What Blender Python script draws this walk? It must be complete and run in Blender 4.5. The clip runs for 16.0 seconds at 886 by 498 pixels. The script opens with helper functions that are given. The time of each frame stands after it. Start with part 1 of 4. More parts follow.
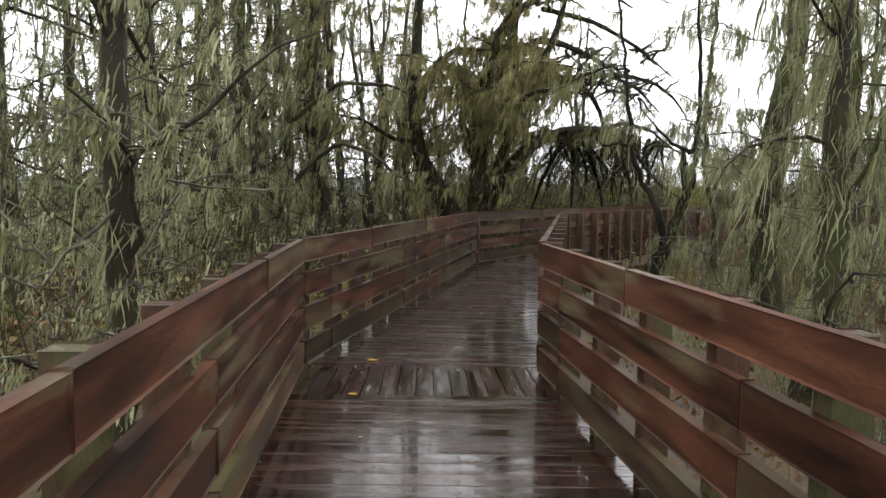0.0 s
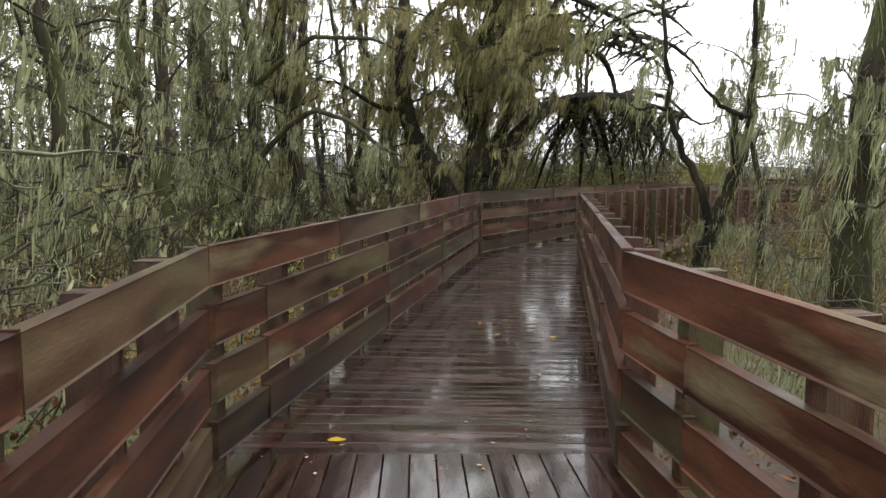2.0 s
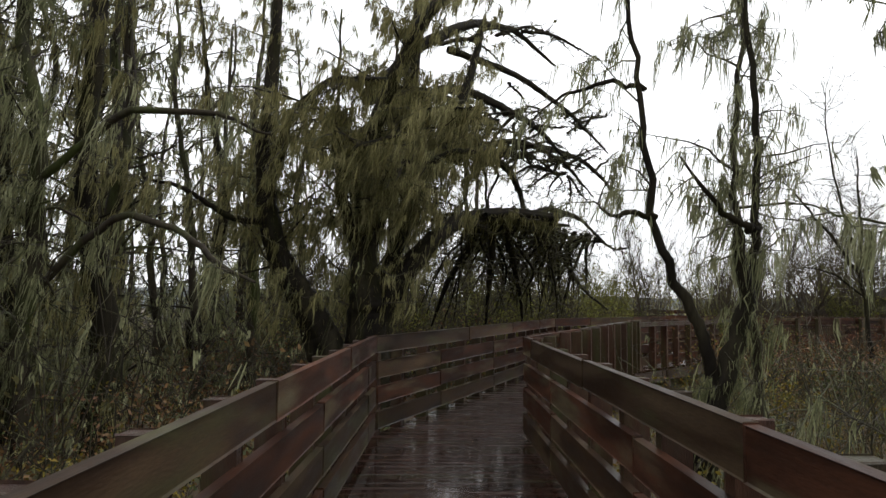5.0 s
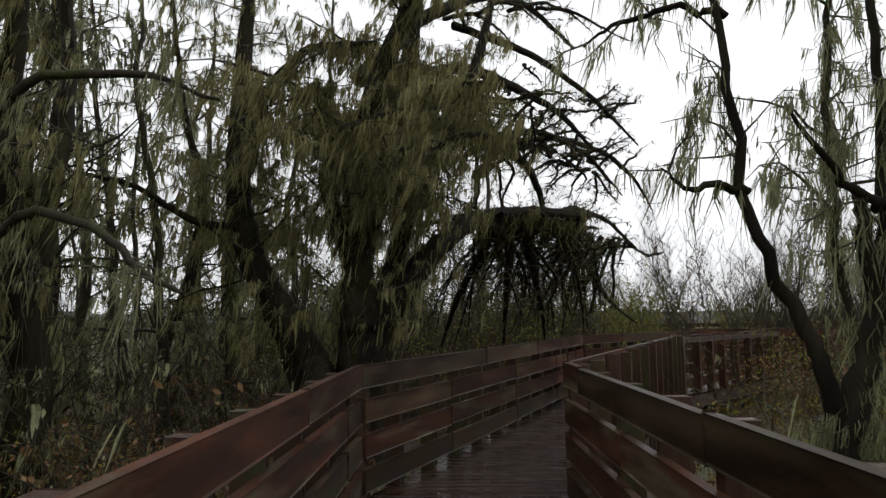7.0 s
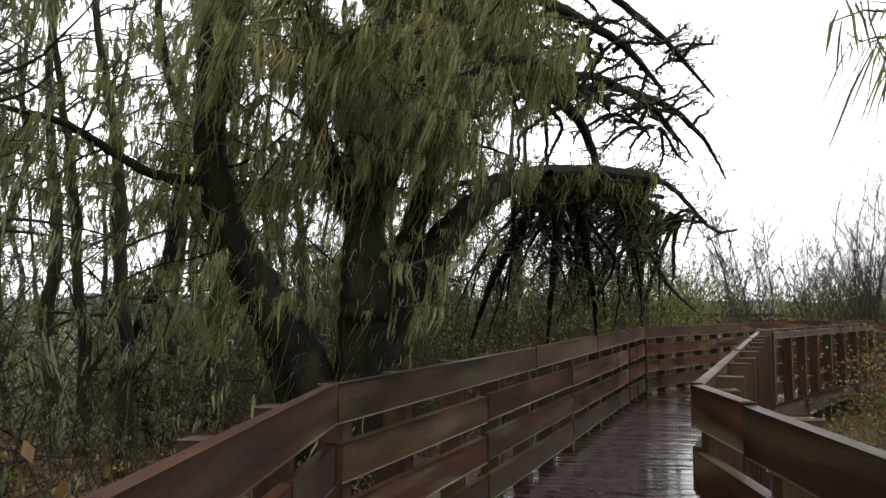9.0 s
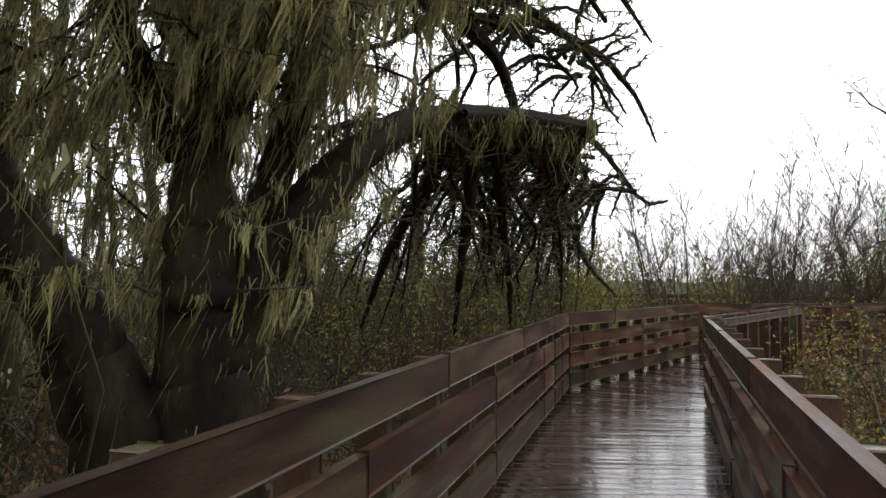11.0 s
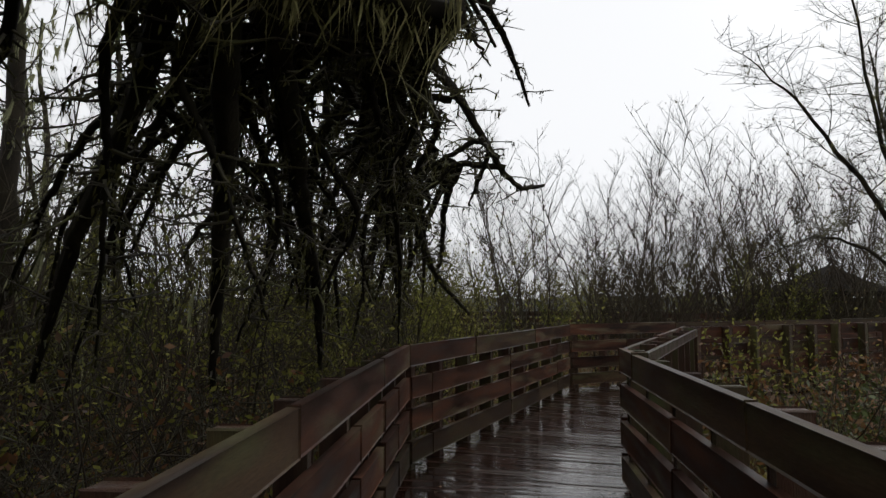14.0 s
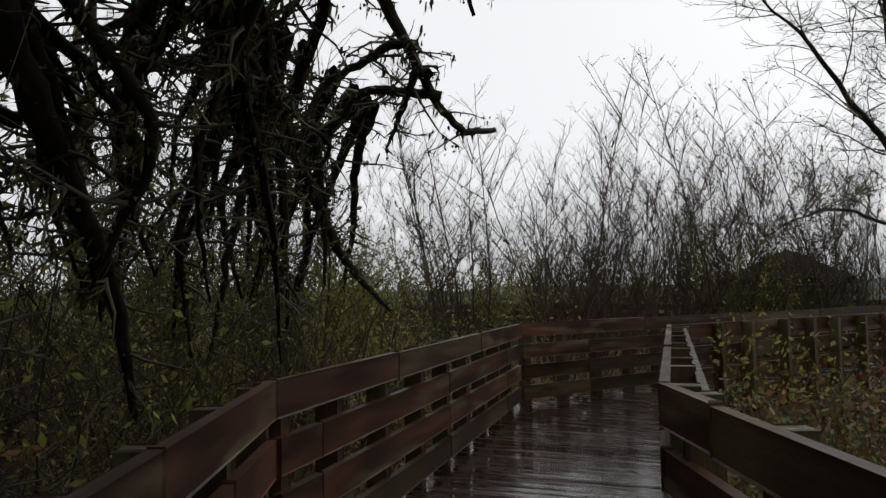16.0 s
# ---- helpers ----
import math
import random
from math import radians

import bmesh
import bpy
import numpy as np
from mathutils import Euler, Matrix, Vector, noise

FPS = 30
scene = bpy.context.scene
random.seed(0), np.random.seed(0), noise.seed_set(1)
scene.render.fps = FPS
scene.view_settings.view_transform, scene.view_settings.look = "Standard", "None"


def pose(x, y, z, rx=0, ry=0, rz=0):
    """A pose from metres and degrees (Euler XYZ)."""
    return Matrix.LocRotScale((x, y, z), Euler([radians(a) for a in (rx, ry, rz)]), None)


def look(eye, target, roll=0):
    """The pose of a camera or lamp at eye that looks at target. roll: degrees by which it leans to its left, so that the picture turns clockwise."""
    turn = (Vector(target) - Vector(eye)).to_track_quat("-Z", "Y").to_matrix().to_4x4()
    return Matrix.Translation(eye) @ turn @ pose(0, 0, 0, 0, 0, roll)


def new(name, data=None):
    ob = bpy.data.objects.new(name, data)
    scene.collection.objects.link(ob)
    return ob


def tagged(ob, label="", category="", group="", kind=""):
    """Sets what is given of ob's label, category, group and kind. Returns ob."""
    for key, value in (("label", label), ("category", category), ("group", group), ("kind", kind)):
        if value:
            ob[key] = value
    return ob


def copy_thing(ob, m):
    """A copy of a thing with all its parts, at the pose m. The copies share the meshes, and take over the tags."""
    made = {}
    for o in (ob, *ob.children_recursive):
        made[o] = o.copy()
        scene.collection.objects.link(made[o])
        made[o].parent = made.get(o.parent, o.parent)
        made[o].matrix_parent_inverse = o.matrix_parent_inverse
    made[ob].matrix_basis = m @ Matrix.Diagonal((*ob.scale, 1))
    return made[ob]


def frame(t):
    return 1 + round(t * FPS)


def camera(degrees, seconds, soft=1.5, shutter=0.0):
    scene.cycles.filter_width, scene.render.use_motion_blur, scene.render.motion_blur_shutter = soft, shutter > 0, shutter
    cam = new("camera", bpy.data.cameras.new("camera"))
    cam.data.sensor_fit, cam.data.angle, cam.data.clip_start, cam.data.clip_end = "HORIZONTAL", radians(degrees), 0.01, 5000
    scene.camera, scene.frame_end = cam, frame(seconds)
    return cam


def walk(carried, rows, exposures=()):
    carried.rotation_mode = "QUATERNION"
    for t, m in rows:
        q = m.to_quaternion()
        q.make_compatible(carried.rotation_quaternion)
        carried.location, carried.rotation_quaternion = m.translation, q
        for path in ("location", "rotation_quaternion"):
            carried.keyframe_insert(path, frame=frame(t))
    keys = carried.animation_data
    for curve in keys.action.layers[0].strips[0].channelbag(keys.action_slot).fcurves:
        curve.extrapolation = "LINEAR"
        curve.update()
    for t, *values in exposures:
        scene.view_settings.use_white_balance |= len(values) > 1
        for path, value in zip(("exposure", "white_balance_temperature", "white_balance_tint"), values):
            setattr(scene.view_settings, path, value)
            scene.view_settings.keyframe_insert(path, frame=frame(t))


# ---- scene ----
cam = camera(62.9, 16.0)
# seconds, place of the eye, then tilt, lean and turn in degrees
ROWS = [
    (0.0, -0.000, 0.000, 1.452, 85.44, -0.81, -0.00),
    (0.5, -0.030, 0.588, 1.433, 84.59, -0.36, -1.10),
    (1.0, -0.060, 1.178, 1.427, 84.04, -0.24, 0.20),
    (1.5, -0.075, 1.804, 1.414, 83.62, 0.14, -1.91),
    (2.0, -0.093, 2.433, 1.411, 83.76, -0.49, -0.87),
    (2.5, -0.098, 3.064, 1.413, 83.00, -0.65, -2.40),
    (3.0, -0.124, 3.703, 1.430, 82.90, -0.53, -2.40),
    (3.5, -0.190, 4.348, 1.433, 84.51, -0.55, -7.19),
    (4.0, -0.197, 5.064, 1.445, 88.23, -0.94, -9.51),
    (4.2, -0.203, 5.343, 1.439, 90.65, -0.85, -11.41),
    (6.3, 0.155, 7.566, 1.459, 95.71, -0.05, -9.71),
    (6.5, 0.183, 7.773, 1.443, 96.01, 0.28, -9.81),
    (7.0, 0.301, 8.320, 1.416, 95.55, 0.69, -10.05),
    (7.5, 0.438, 8.926, 1.392, 94.44, 0.37, -7.85),
    (8.0, 0.504, 9.518, 1.410, 94.03, 0.10, -8.20),
    (8.2, 0.548, 9.763, 1.417, 94.67, 0.14, -7.08),
    (10.3, 0.989, 12.178, 1.417, 92.91, -0.40, -8.99),
    (10.5, 1.052, 12.384, 1.435, 92.58, -0.39, -8.88),
    (11.0, 1.208, 12.919, 1.442, 92.85, -0.20, -15.65),
    (11.5, 1.400, 13.457, 1.437, 93.19, 0.29, -21.16),
    (12.0, 1.600, 14.007, 1.435, 93.09, 0.19, -23.56),
    (12.5, 1.848, 14.567, 1.443, 93.22, 0.01, -24.88),
    (13.0, 2.147, 15.148, 1.433, 93.59, -0.12, -25.37),
    (13.5, 2.487, 15.728, 1.430, 93.98, 0.42, -28.86),
    (14.0, 2.823, 16.307, 1.433, 94.25, 0.16, -28.09),
    (14.5, 3.189, 16.865, 1.448, 94.06, 0.65, -31.42),
    (15.0, 3.535, 17.448, 1.453, 94.07, 0.59, -31.63),
    (15.5, 3.869, 18.039, 1.449, 93.92, 1.38, -33.77),
    (16.0, 4.245, 18.617, 1.465, 93.59, 1.01, -33.73),
]
STOPS = [(0.0, 0.45), (1.0, 0.65), (3.0, 0.75), (3.5, 0.6), (4.2, 0.15), (6.3, -0.85), (7.0, -0.75), (8.2, -0.15), (10.3, 0.25), (11.0, 0.15), (12.0, -0.8), (13.0, -1.0), (16.0, -1.12)]
walk(cam, [(t, pose(*row)) for t, *row in ROWS], STOPS)

# ---- sky and light: a bright overcast winter day ----
world = bpy.data.worlds.new("overcast_sky")
scene.world = world
world.use_nodes = True
wn, wl = world.node_tree.nodes, world.node_tree.links
sky = wn.new("ShaderNodeTexSky")
sky.sky_type, sky.sun_disc = "NISHITA", False
sky.sun_elevation, sky.sun_rotation = radians(38), radians(75)
sky.dust_density, sky.air_density, sky.ozone_density = 4.0, 1.0, 1.0
grey = wn.new("ShaderNodeHueSaturation")
grey.inputs["Saturation"].default_value = 0.12
wl.new(sky.outputs["Color"], grey.inputs["Color"])
veil = wn.new("ShaderNodeMix")
veil.data_type = "RGBA"
veil.inputs["Factor"].default_value = 0.85
veil.inputs["B"].default_value = (14.0, 14.2, 14.6, 1)
wl.new(grey.outputs["Color"], veil.inputs["A"])
wl.new(veil.outputs["Result"], wn["Background"].inputs["Color"])
wn["Background"].inputs["Strength"].default_value = 0.15
sun = new("sun", bpy.data.lights.new("sun", "SUN"))
sun.data.energy, sun.data.angle, sun.data.color = 0.5, radians(30), (1.0, 0.96, 0.9)
sun.matrix_world = look((8, 2, 10), (0, 0, 0))


# ---- materials ----
def material(name, colours, scale=4.0, rough=(0.5, 0.8), bump=0.3, bump_scale=40.0, stretch=(1, 1, 1), coords="Object",
             spread=0.0, spec=0.5, through_light=0.0, patch=None, patch_scale=1.6, patch_edge=(0.5, 0.62), coat=0.0):
    """Colours blended by coarse and fine noise, with bump; patch: a second colour in blotches."""
    mat = bpy.data.materials.new(name)
    mat.use_nodes = True
    n, l = mat.node_tree.nodes, mat.node_tree.links
    bsdf = n["Principled BSDF"]
    tc = n.new("ShaderNodeTexCoord")
    mp = n.new("ShaderNodeMapping")
    mp.inputs["Scale"].default_value = stretch
    info = n.new("ShaderNodeObjectInfo")
    shift = n.new("ShaderNodeVectorMath")
    shift.operation = "SCALE"
    shift.inputs[0].default_value = (37.0, 21.0, 13.0)
    l.new(info.outputs["Random"], shift.inputs["Scale"])
    if coords == "Object":
        l.new(shift.outputs["Vector"], mp.inputs["Location"])
        l.new(tc.outputs["Object"], mp.inputs["Vector"])
    else:
        geo = n.new("ShaderNodeNewGeometry")
        l.new(geo.outputs["Position"], mp.inputs["Vector"])
    big = n.new("ShaderNodeTexNoise")
    big.inputs["Scale"].default_value, big.inputs["Detail"].default_value = scale, 6
    l.new(mp.outputs["Vector"], big.inputs["Vector"])
    ramp = n.new("ShaderNodeValToRGB")
    while len(ramp.color_ramp.elements) < len(colours):
        ramp.color_ramp.elements.new(0.5)
    for i, c in enumerate(colours):
        e = ramp.color_ramp.elements[i]
        e.position = 0.3 + 0.4 * i / max(1, len(colours) - 1)
        e.color = (*c, 1)
    l.new(big.outputs["Fac"], ramp.inputs["Fac"])
    fine = n.new("ShaderNodeTexNoise")
    fine.inputs["Scale"].default_value, fine.inputs["Detail"].default_value = bump_scale, 5
    l.new(mp.outputs["Vector"], fine.inputs["Vector"])
    colour = ramp.outputs["Color"]
    if patch:
        pn = n.new("ShaderNodeTexNoise")
        pn.inputs["Scale"].default_value, pn.inputs["Detail"].default_value = patch_scale, 7
        pv = n.new("ShaderNodeVectorMath")
        pv.operation = "ADD"
        pv.inputs[1].default_value = (5.3, 9.1, 2.7)
        l.new(mp.outputs["Vector"], pv.inputs[0])
        l.new(pv.outputs["Vector"], pn.inputs["Vector"])
        pr = n.new("ShaderNodeMapRange")
        pr.inputs["From Min"].default_value, pr.inputs["From Max"].default_value = patch_edge
        l.new(pn.outputs["Fac"], pr.inputs["Value"])
        mix = n.new("ShaderNodeMix")
        mix.data_type = "RGBA"
        mix.inputs["B"].default_value = (*patch, 1)
        l.new(pr.outputs["Result"], mix.inputs["Factor"])
        l.new(colour, mix.inputs["A"])
        colour = mix.outputs["Result"]
    if spread:
        hv = n.new("ShaderNodeHueSaturation")
        vr = n.new("ShaderNodeMapRange")
        vr.inputs["To Min"].default_value, vr.inputs["To Max"].default_value = 1 - spread, 1 + spread
        if coords == "Island":
            l.new(geo.outputs["Random Per Island"], vr.inputs["Value"])
        else:
            l.new(info.outputs["Random"], vr.inputs["Value"])
        l.new(vr.outputs["Result"], hv.inputs["Value"])
        l.new(colour, hv.inputs["Color"])
        colour = hv.outputs["Color"]
    grain = n.new("ShaderNodeMix")
    grain.data_type, grain.blend_type = "RGBA", "MULTIPLY"
    grain.inputs["Factor"].default_value = 0.45
    gr = n.new("ShaderNodeMapRange")
    gr.inputs["From Min"].default_value, gr.inputs["From Max"].default_value = 0.3, 0.7
    gr.inputs["To Min"].default_value, gr.inputs["To Max"].default_value = 0.45, 1.35
    l.new(fine.outputs["Fac"], gr.inputs["Value"])
    l.new(colour, grain.inputs["A"])
    l.new(gr.outputs["Result"], grain.inputs["B"])
    l.new(grain.outputs["Result"], bsdf.inputs["Base Color"])
    rr = n.new("ShaderNodeMapRange")
    rr.inputs["From Min"].default_value, rr.inputs["From Max"].default_value = 0.35, 0.65
    rr.inputs["To Min"].default_value, rr.inputs["To Max"].default_value = rough
    l.new(big.outputs["Fac"], rr.inputs["Value"])
    l.new(rr.outputs["Result"], bsdf.inputs["Roughness"])
    bsdf.inputs["Specular IOR Level"].default_value = spec
    bsdf.inputs["Coat Weight"].default_value = coat
    bsdf.inputs["Coat Roughness"].default_value = 0.05
    if bump:
        bp = n.new("ShaderNodeBump")
        bp.inputs["Strength"].default_value, bp.inputs["Distance"].default_value = bump, 0.01
        l.new(fine.outputs["Fac"], bp.inputs["Height"])
        l.new(bp.outputs["Normal"], bsdf.inputs["Normal"])
    if through_light:
        tr = n.new("ShaderNodeBsdfTranslucent")
        l.new(grain.outputs["Result"], tr.inputs["Color"])
        ms = n.new("ShaderNodeMixShader")
        ms.inputs["Fac"].default_value = through_light
        l.new(bsdf.outputs["BSDF"], ms.inputs[1])
        l.new(tr.outputs["BSDF"], ms.inputs[2])
        l.new(ms.outputs["Shader"], n["Material Output"].inputs["Surface"])
    return mat


RAIL = material("stained_wood", [(0.013, 0.0064, 0.0042), (0.044, 0.0172, 0.0094), (0.088, 0.034, 0.0175)], 2.0, (0.38, 0.66), 0.14, 26,
                (0.7, 4.5, 4.5), spread=0.4, patch=(0.09, 0.07, 0.04), patch_scale=1.5, patch_edge=(0.53, 0.68), spec=0.14, coat=0.03)
RAILOLD = material("weathered_olive_wood", [(0.014, 0.0075, 0.0048), (0.044, 0.025, 0.0135), (0.08, 0.052, 0.028)], 1.7, (0.38, 0.66), 0.14, 26,
                   (0.7, 4.5, 4.5), spread=0.4, patch=(0.058, 0.053, 0.023), patch_scale=1.6, patch_edge=(0.52, 0.7), spec=0.14, coat=0.03)
POST = material("weathered_post", [(0.03, 0.013, 0.008), (0.052, 0.022, 0.012), (0.06, 0.042, 0.024)], 2.5, (0.35, 0.6), 0.5, 30,
                (7, 7, 1.0), spread=0.3, patch=(0.055, 0.058, 0.018), patch_scale=0.5, patch_edge=(0.5, 0.7), spec=0.3, coat=0.2)
# wet upward faces; the pale grey paints the sky's sheen into the colour
SHEENTOP = material("wet_top_painted_sheen", [(0.07, 0.045, 0.034), (0.15, 0.125, 0.105), (0.25, 0.235, 0.22)], 5.0, (0.14, 0.34), 0.45, 26,
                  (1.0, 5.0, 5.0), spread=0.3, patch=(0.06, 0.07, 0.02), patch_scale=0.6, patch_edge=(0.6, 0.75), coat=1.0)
DECK = material("wet_deck", [(0.009, 0.004, 0.003), (0.024, 0.0095, 0.006), (0.044, 0.018, 0.011)], 1.2, (0.09, 0.34), 0.04, 7,
                (1.2, 10.0, 2.0), spread=0.25, patch=(0.026, 0.022, 0.01), patch_scale=0.4, patch_edge=(0.55, 0.7), spec=0.3, coat=0.42)
BEAM = material("deck_beam", [(0.03, 0.018, 0.012), (0.06, 0.035, 0.024)], 2, (0.4, 0.7), 0.4, 30, (1, 8, 8))
BARK = material("mossy_bark", [(0.018, 0.014, 0.01), (0.035, 0.028, 0.019), (0.055, 0.048, 0.03)], 4, (0.7, 0.95), 0.9, 30,
                (1, 1, 0.35), coords="World", patch=(0.055, 0.065, 0.02), patch_scale=1.5, patch_edge=(0.5, 0.66), spec=0.15)
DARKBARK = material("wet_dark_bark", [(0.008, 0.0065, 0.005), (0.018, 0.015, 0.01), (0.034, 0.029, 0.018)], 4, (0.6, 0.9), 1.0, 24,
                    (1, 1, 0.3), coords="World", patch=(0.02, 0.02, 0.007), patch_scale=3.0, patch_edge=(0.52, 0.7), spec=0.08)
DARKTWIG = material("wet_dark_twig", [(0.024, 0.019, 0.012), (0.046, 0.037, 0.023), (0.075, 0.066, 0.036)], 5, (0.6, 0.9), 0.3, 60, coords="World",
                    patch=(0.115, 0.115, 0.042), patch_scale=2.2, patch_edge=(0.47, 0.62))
TWIG = material("twig_bark", [(0.03, 0.024, 0.016), (0.06, 0.05, 0.032), (0.09, 0.088, 0.055)], 5, (0.6, 0.9), 0.3, 60, coords="World",
                patch=(0.12, 0.13, 0.07), patch_scale=3.0, patch_edge=(0.5, 0.64))
LICHEN = material("beard_lichen", [(0.158, 0.165, 0.08), (0.25, 0.255, 0.14), (0.35, 0.35, 0.215)], 0.9, (0.8, 1.0), 0.0, 30, coords="Island",
                  spread=0.5, spec=0.1, through_light=0.4)
OLIVE = material("olive_lichen", [(0.14, 0.126, 0.05), (0.24, 0.22, 0.1), (0.36, 0.34, 0.18)], 0.7, (0.8, 1.0), 0.0, 30, coords="Island",
                 spread=0.5, spec=0.1, through_light=0.35)
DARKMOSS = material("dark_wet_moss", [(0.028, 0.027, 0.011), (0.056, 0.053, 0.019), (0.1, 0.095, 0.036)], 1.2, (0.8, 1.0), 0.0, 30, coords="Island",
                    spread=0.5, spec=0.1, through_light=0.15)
MOSS = material("yellow_green_moss", [(0.07, 0.075, 0.018), (0.12, 0.12, 0.034), (0.17, 0.16, 0.06)], 0.9, (0.8, 1.0), 0.0, 30, coords="Island",
                spread=0.4, spec=0.1, through_light=0.3)
WILLOW = material("willow_leaf", [(0.1, 0.115, 0.02), (0.19, 0.19, 0.04), (0.26, 0.24, 0.07)], 0.9, (0.6, 0.9), 0.0, 30, coords="Island",
                  spread=0.4, spec=0.2, through_light=0.35)
BRUSH = material("bare_brush", [(0.034, 0.024, 0.018), (0.055, 0.042, 0.028), (0.075, 0.068, 0.04)], 0.5, (0.7, 0.95), 0.0, 30, coords="Island",
                 spread=0.4, spec=0.2)
LITTER = material("leaf_litter_soil", [(0.028, 0.02, 0.011), (0.065, 0.04, 0.02), (0.09, 0.062, 0.03)], 3, (0.6, 0.9), 1.0, 22, coords="World",
                  patch=(0.06, 0.07, 0.02), patch_scale=0.5, patch_edge=(0.5, 0.62))
DEADGRASS = material("dead_grass", [(0.1, 0.062, 0.025), (0.15, 0.105, 0.045), (0.13, 0.115, 0.04)], 0.6, (0.7, 0.9), 0.0, 30, coords="Island",
                     spread=0.45, spec=0.2, through_light=0.3)
GREENLEAF = material("bramble_leaf", [(0.035, 0.055, 0.014), (0.07, 0.09, 0.022), (0.12, 0.12, 0.03)], 0.7, (0.4, 0.6), 0.0, 30, coords="Island",
                     spread=0.5, through_light=0.3)
BROWNLEAF = material("brown_leaf", [(0.09, 0.035, 0.014), (0.15, 0.07, 0.025), (0.2, 0.13, 0.05)], 0.8, (0.4, 0.7), 0.0, 30, coords="Island",
                     spread=0.5, through_light=0.3)
YELLOWLEAF = material("yellow_leaf", [(0.55, 0.33, 0.01), (0.65, 0.42, 0.02)], 30, (0.3, 0.5), 0.2, 60, spread=0.15, through_light=0.2)
YELLOWBUSH = material("yellow_green_leaf", [(0.1, 0.09, 0.012), (0.2, 0.16, 0.02), (0.3, 0.2, 0.02)], 2, (0.5, 0.7), 0.0, 60, coords="Island", spread=0.4, through_light=0.3)
TANLEAF = material("tan_leaf", [(0.2, 0.12, 0.06), (0.34, 0.23, 0.13)], 30, (0.3, 0.5), 0.2, 60, spread=0.5)
ROOF = material("dark_shingle", [(0.014, 0.012, 0.011), (0.028, 0.024, 0.021)], 6, (0.8, 0.95), 0.5, 40, spread=0.2, spec=0.1)
SHEDWOOD = material("shelter_timber", [(0.04, 0.025, 0.018), (0.07, 0.045, 0.03)], 3, (0.5, 0.8), 0.4, 30, (1, 1, 6))
# far woods, with the haze of distance mixed into the base colour
HAZYHILL = material("far_wood_haze", [(0.27, 0.3, 0.3), (0.36, 0.39, 0.4)], 0.25, (0.9, 1.0), 0.0, 3, coords="World")


# ---- building blocks ----
def mesh_of(name, verts, quads, mats, smooth=True):
    me = bpy.data.meshes.new(name)
    verts = np.asarray(verts, dtype=np.float32)
    quads = np.asarray(quads, dtype=np.int32)
    me.vertices.add(len(verts))
    me.vertices.foreach_set("co", verts.ravel())
    k = quads.shape[1]
    me.loops.add(quads.size)
    me.loops.foreach_set("vertex_index", quads.ravel())
    me.polygons.add(len(quads))
    me.polygons.foreach_set("loop_start", np.arange(0, quads.size, k, dtype=np.int32))
    me.polygons.foreach_set("use_smooth", np.full(len(quads), smooth))
    me.update(calc_edges=True)
    for m in mats:
        me.materials.append(m)
    return me


def part(name, bm, mat, parent, label=""):
    """One bmesh (or finished mesh) as one object under parent."""
    if isinstance(bm, bmesh.types.BMesh):
        me = bpy.data.meshes.new(name)
        bm.to_mesh(me)
        bm.free()
        me.materials.append(mat)
    else:
        me = bm
    ob = new(name, me)
    ob.parent = parent
    if label:
        tagged(ob, label)
    return ob


def holder(name, label, category, place=(0, 0, 0), group="", kind=""):
    ob = new(name)
    ob.location = place
    ob.empty_display_size = 0.2
    return tagged(ob, label, category, group, kind)


def timber(a, b, z0, z1, thick, rng, edge=0.006, end_taper=0.0):
    """A sawn board from a to b in plan, its face on the line, growing to the right of a -> b by thick; local x runs along it."""
    a, b = Vector((*a, 0)), Vector((*b, 0))
    along = b - a
    length = along.length
    bm = bmesh.new()
    bmesh.ops.create_cube(bm, size=1.0)
    for v in bm.verts:
        v.co = Vector(((v.co.x + 0.5) * length, -(v.co.y + 0.5) * thick, z0 + (v.co.z + 0.5) * (z1 - z0)))
    bmesh.ops.bevel(bm, geom=list(bm.edges), offset=edge, segments=1, affect="EDGES")
    for v in bm.verts:
        v.co.z += rng.uniform(-0.002, 0.002)
        v.co.y += rng.uniform(-0.0015, 0.0015)
    m = Matrix.Translation(a) @ Matrix.Rotation(math.atan2(along.y, along.x), 4, "Z")
    return bm, m


def put(bm_m, name, mat, parent, label=""):
    ob = part(name, bm_m[0], mat, parent, label)
    ob.matrix_basis = bm_m[1]
    return ob


# ---- the boardwalk ----
TOP = 1.07
LEFT = [(-0.22, -6.0), (-1.07, 5.6), (0.68, 14.06), (4.70, 20.62), (5.50, 21.92), (10.35, 25.95), (26.0, 26.1)]
RIGHT = [(1.93, -6.0), (0.75, 5.58), (2.21, 13.76), (6.72, 20.69), (11.07, 24.18), (26.0, 24.3)]
ROWS_OF_BOARDS = [(0.89, TOP), (0.62, 0.80), (0.35, 0.53), (0.08, 0.26)]
rail_rng = random.Random(5)


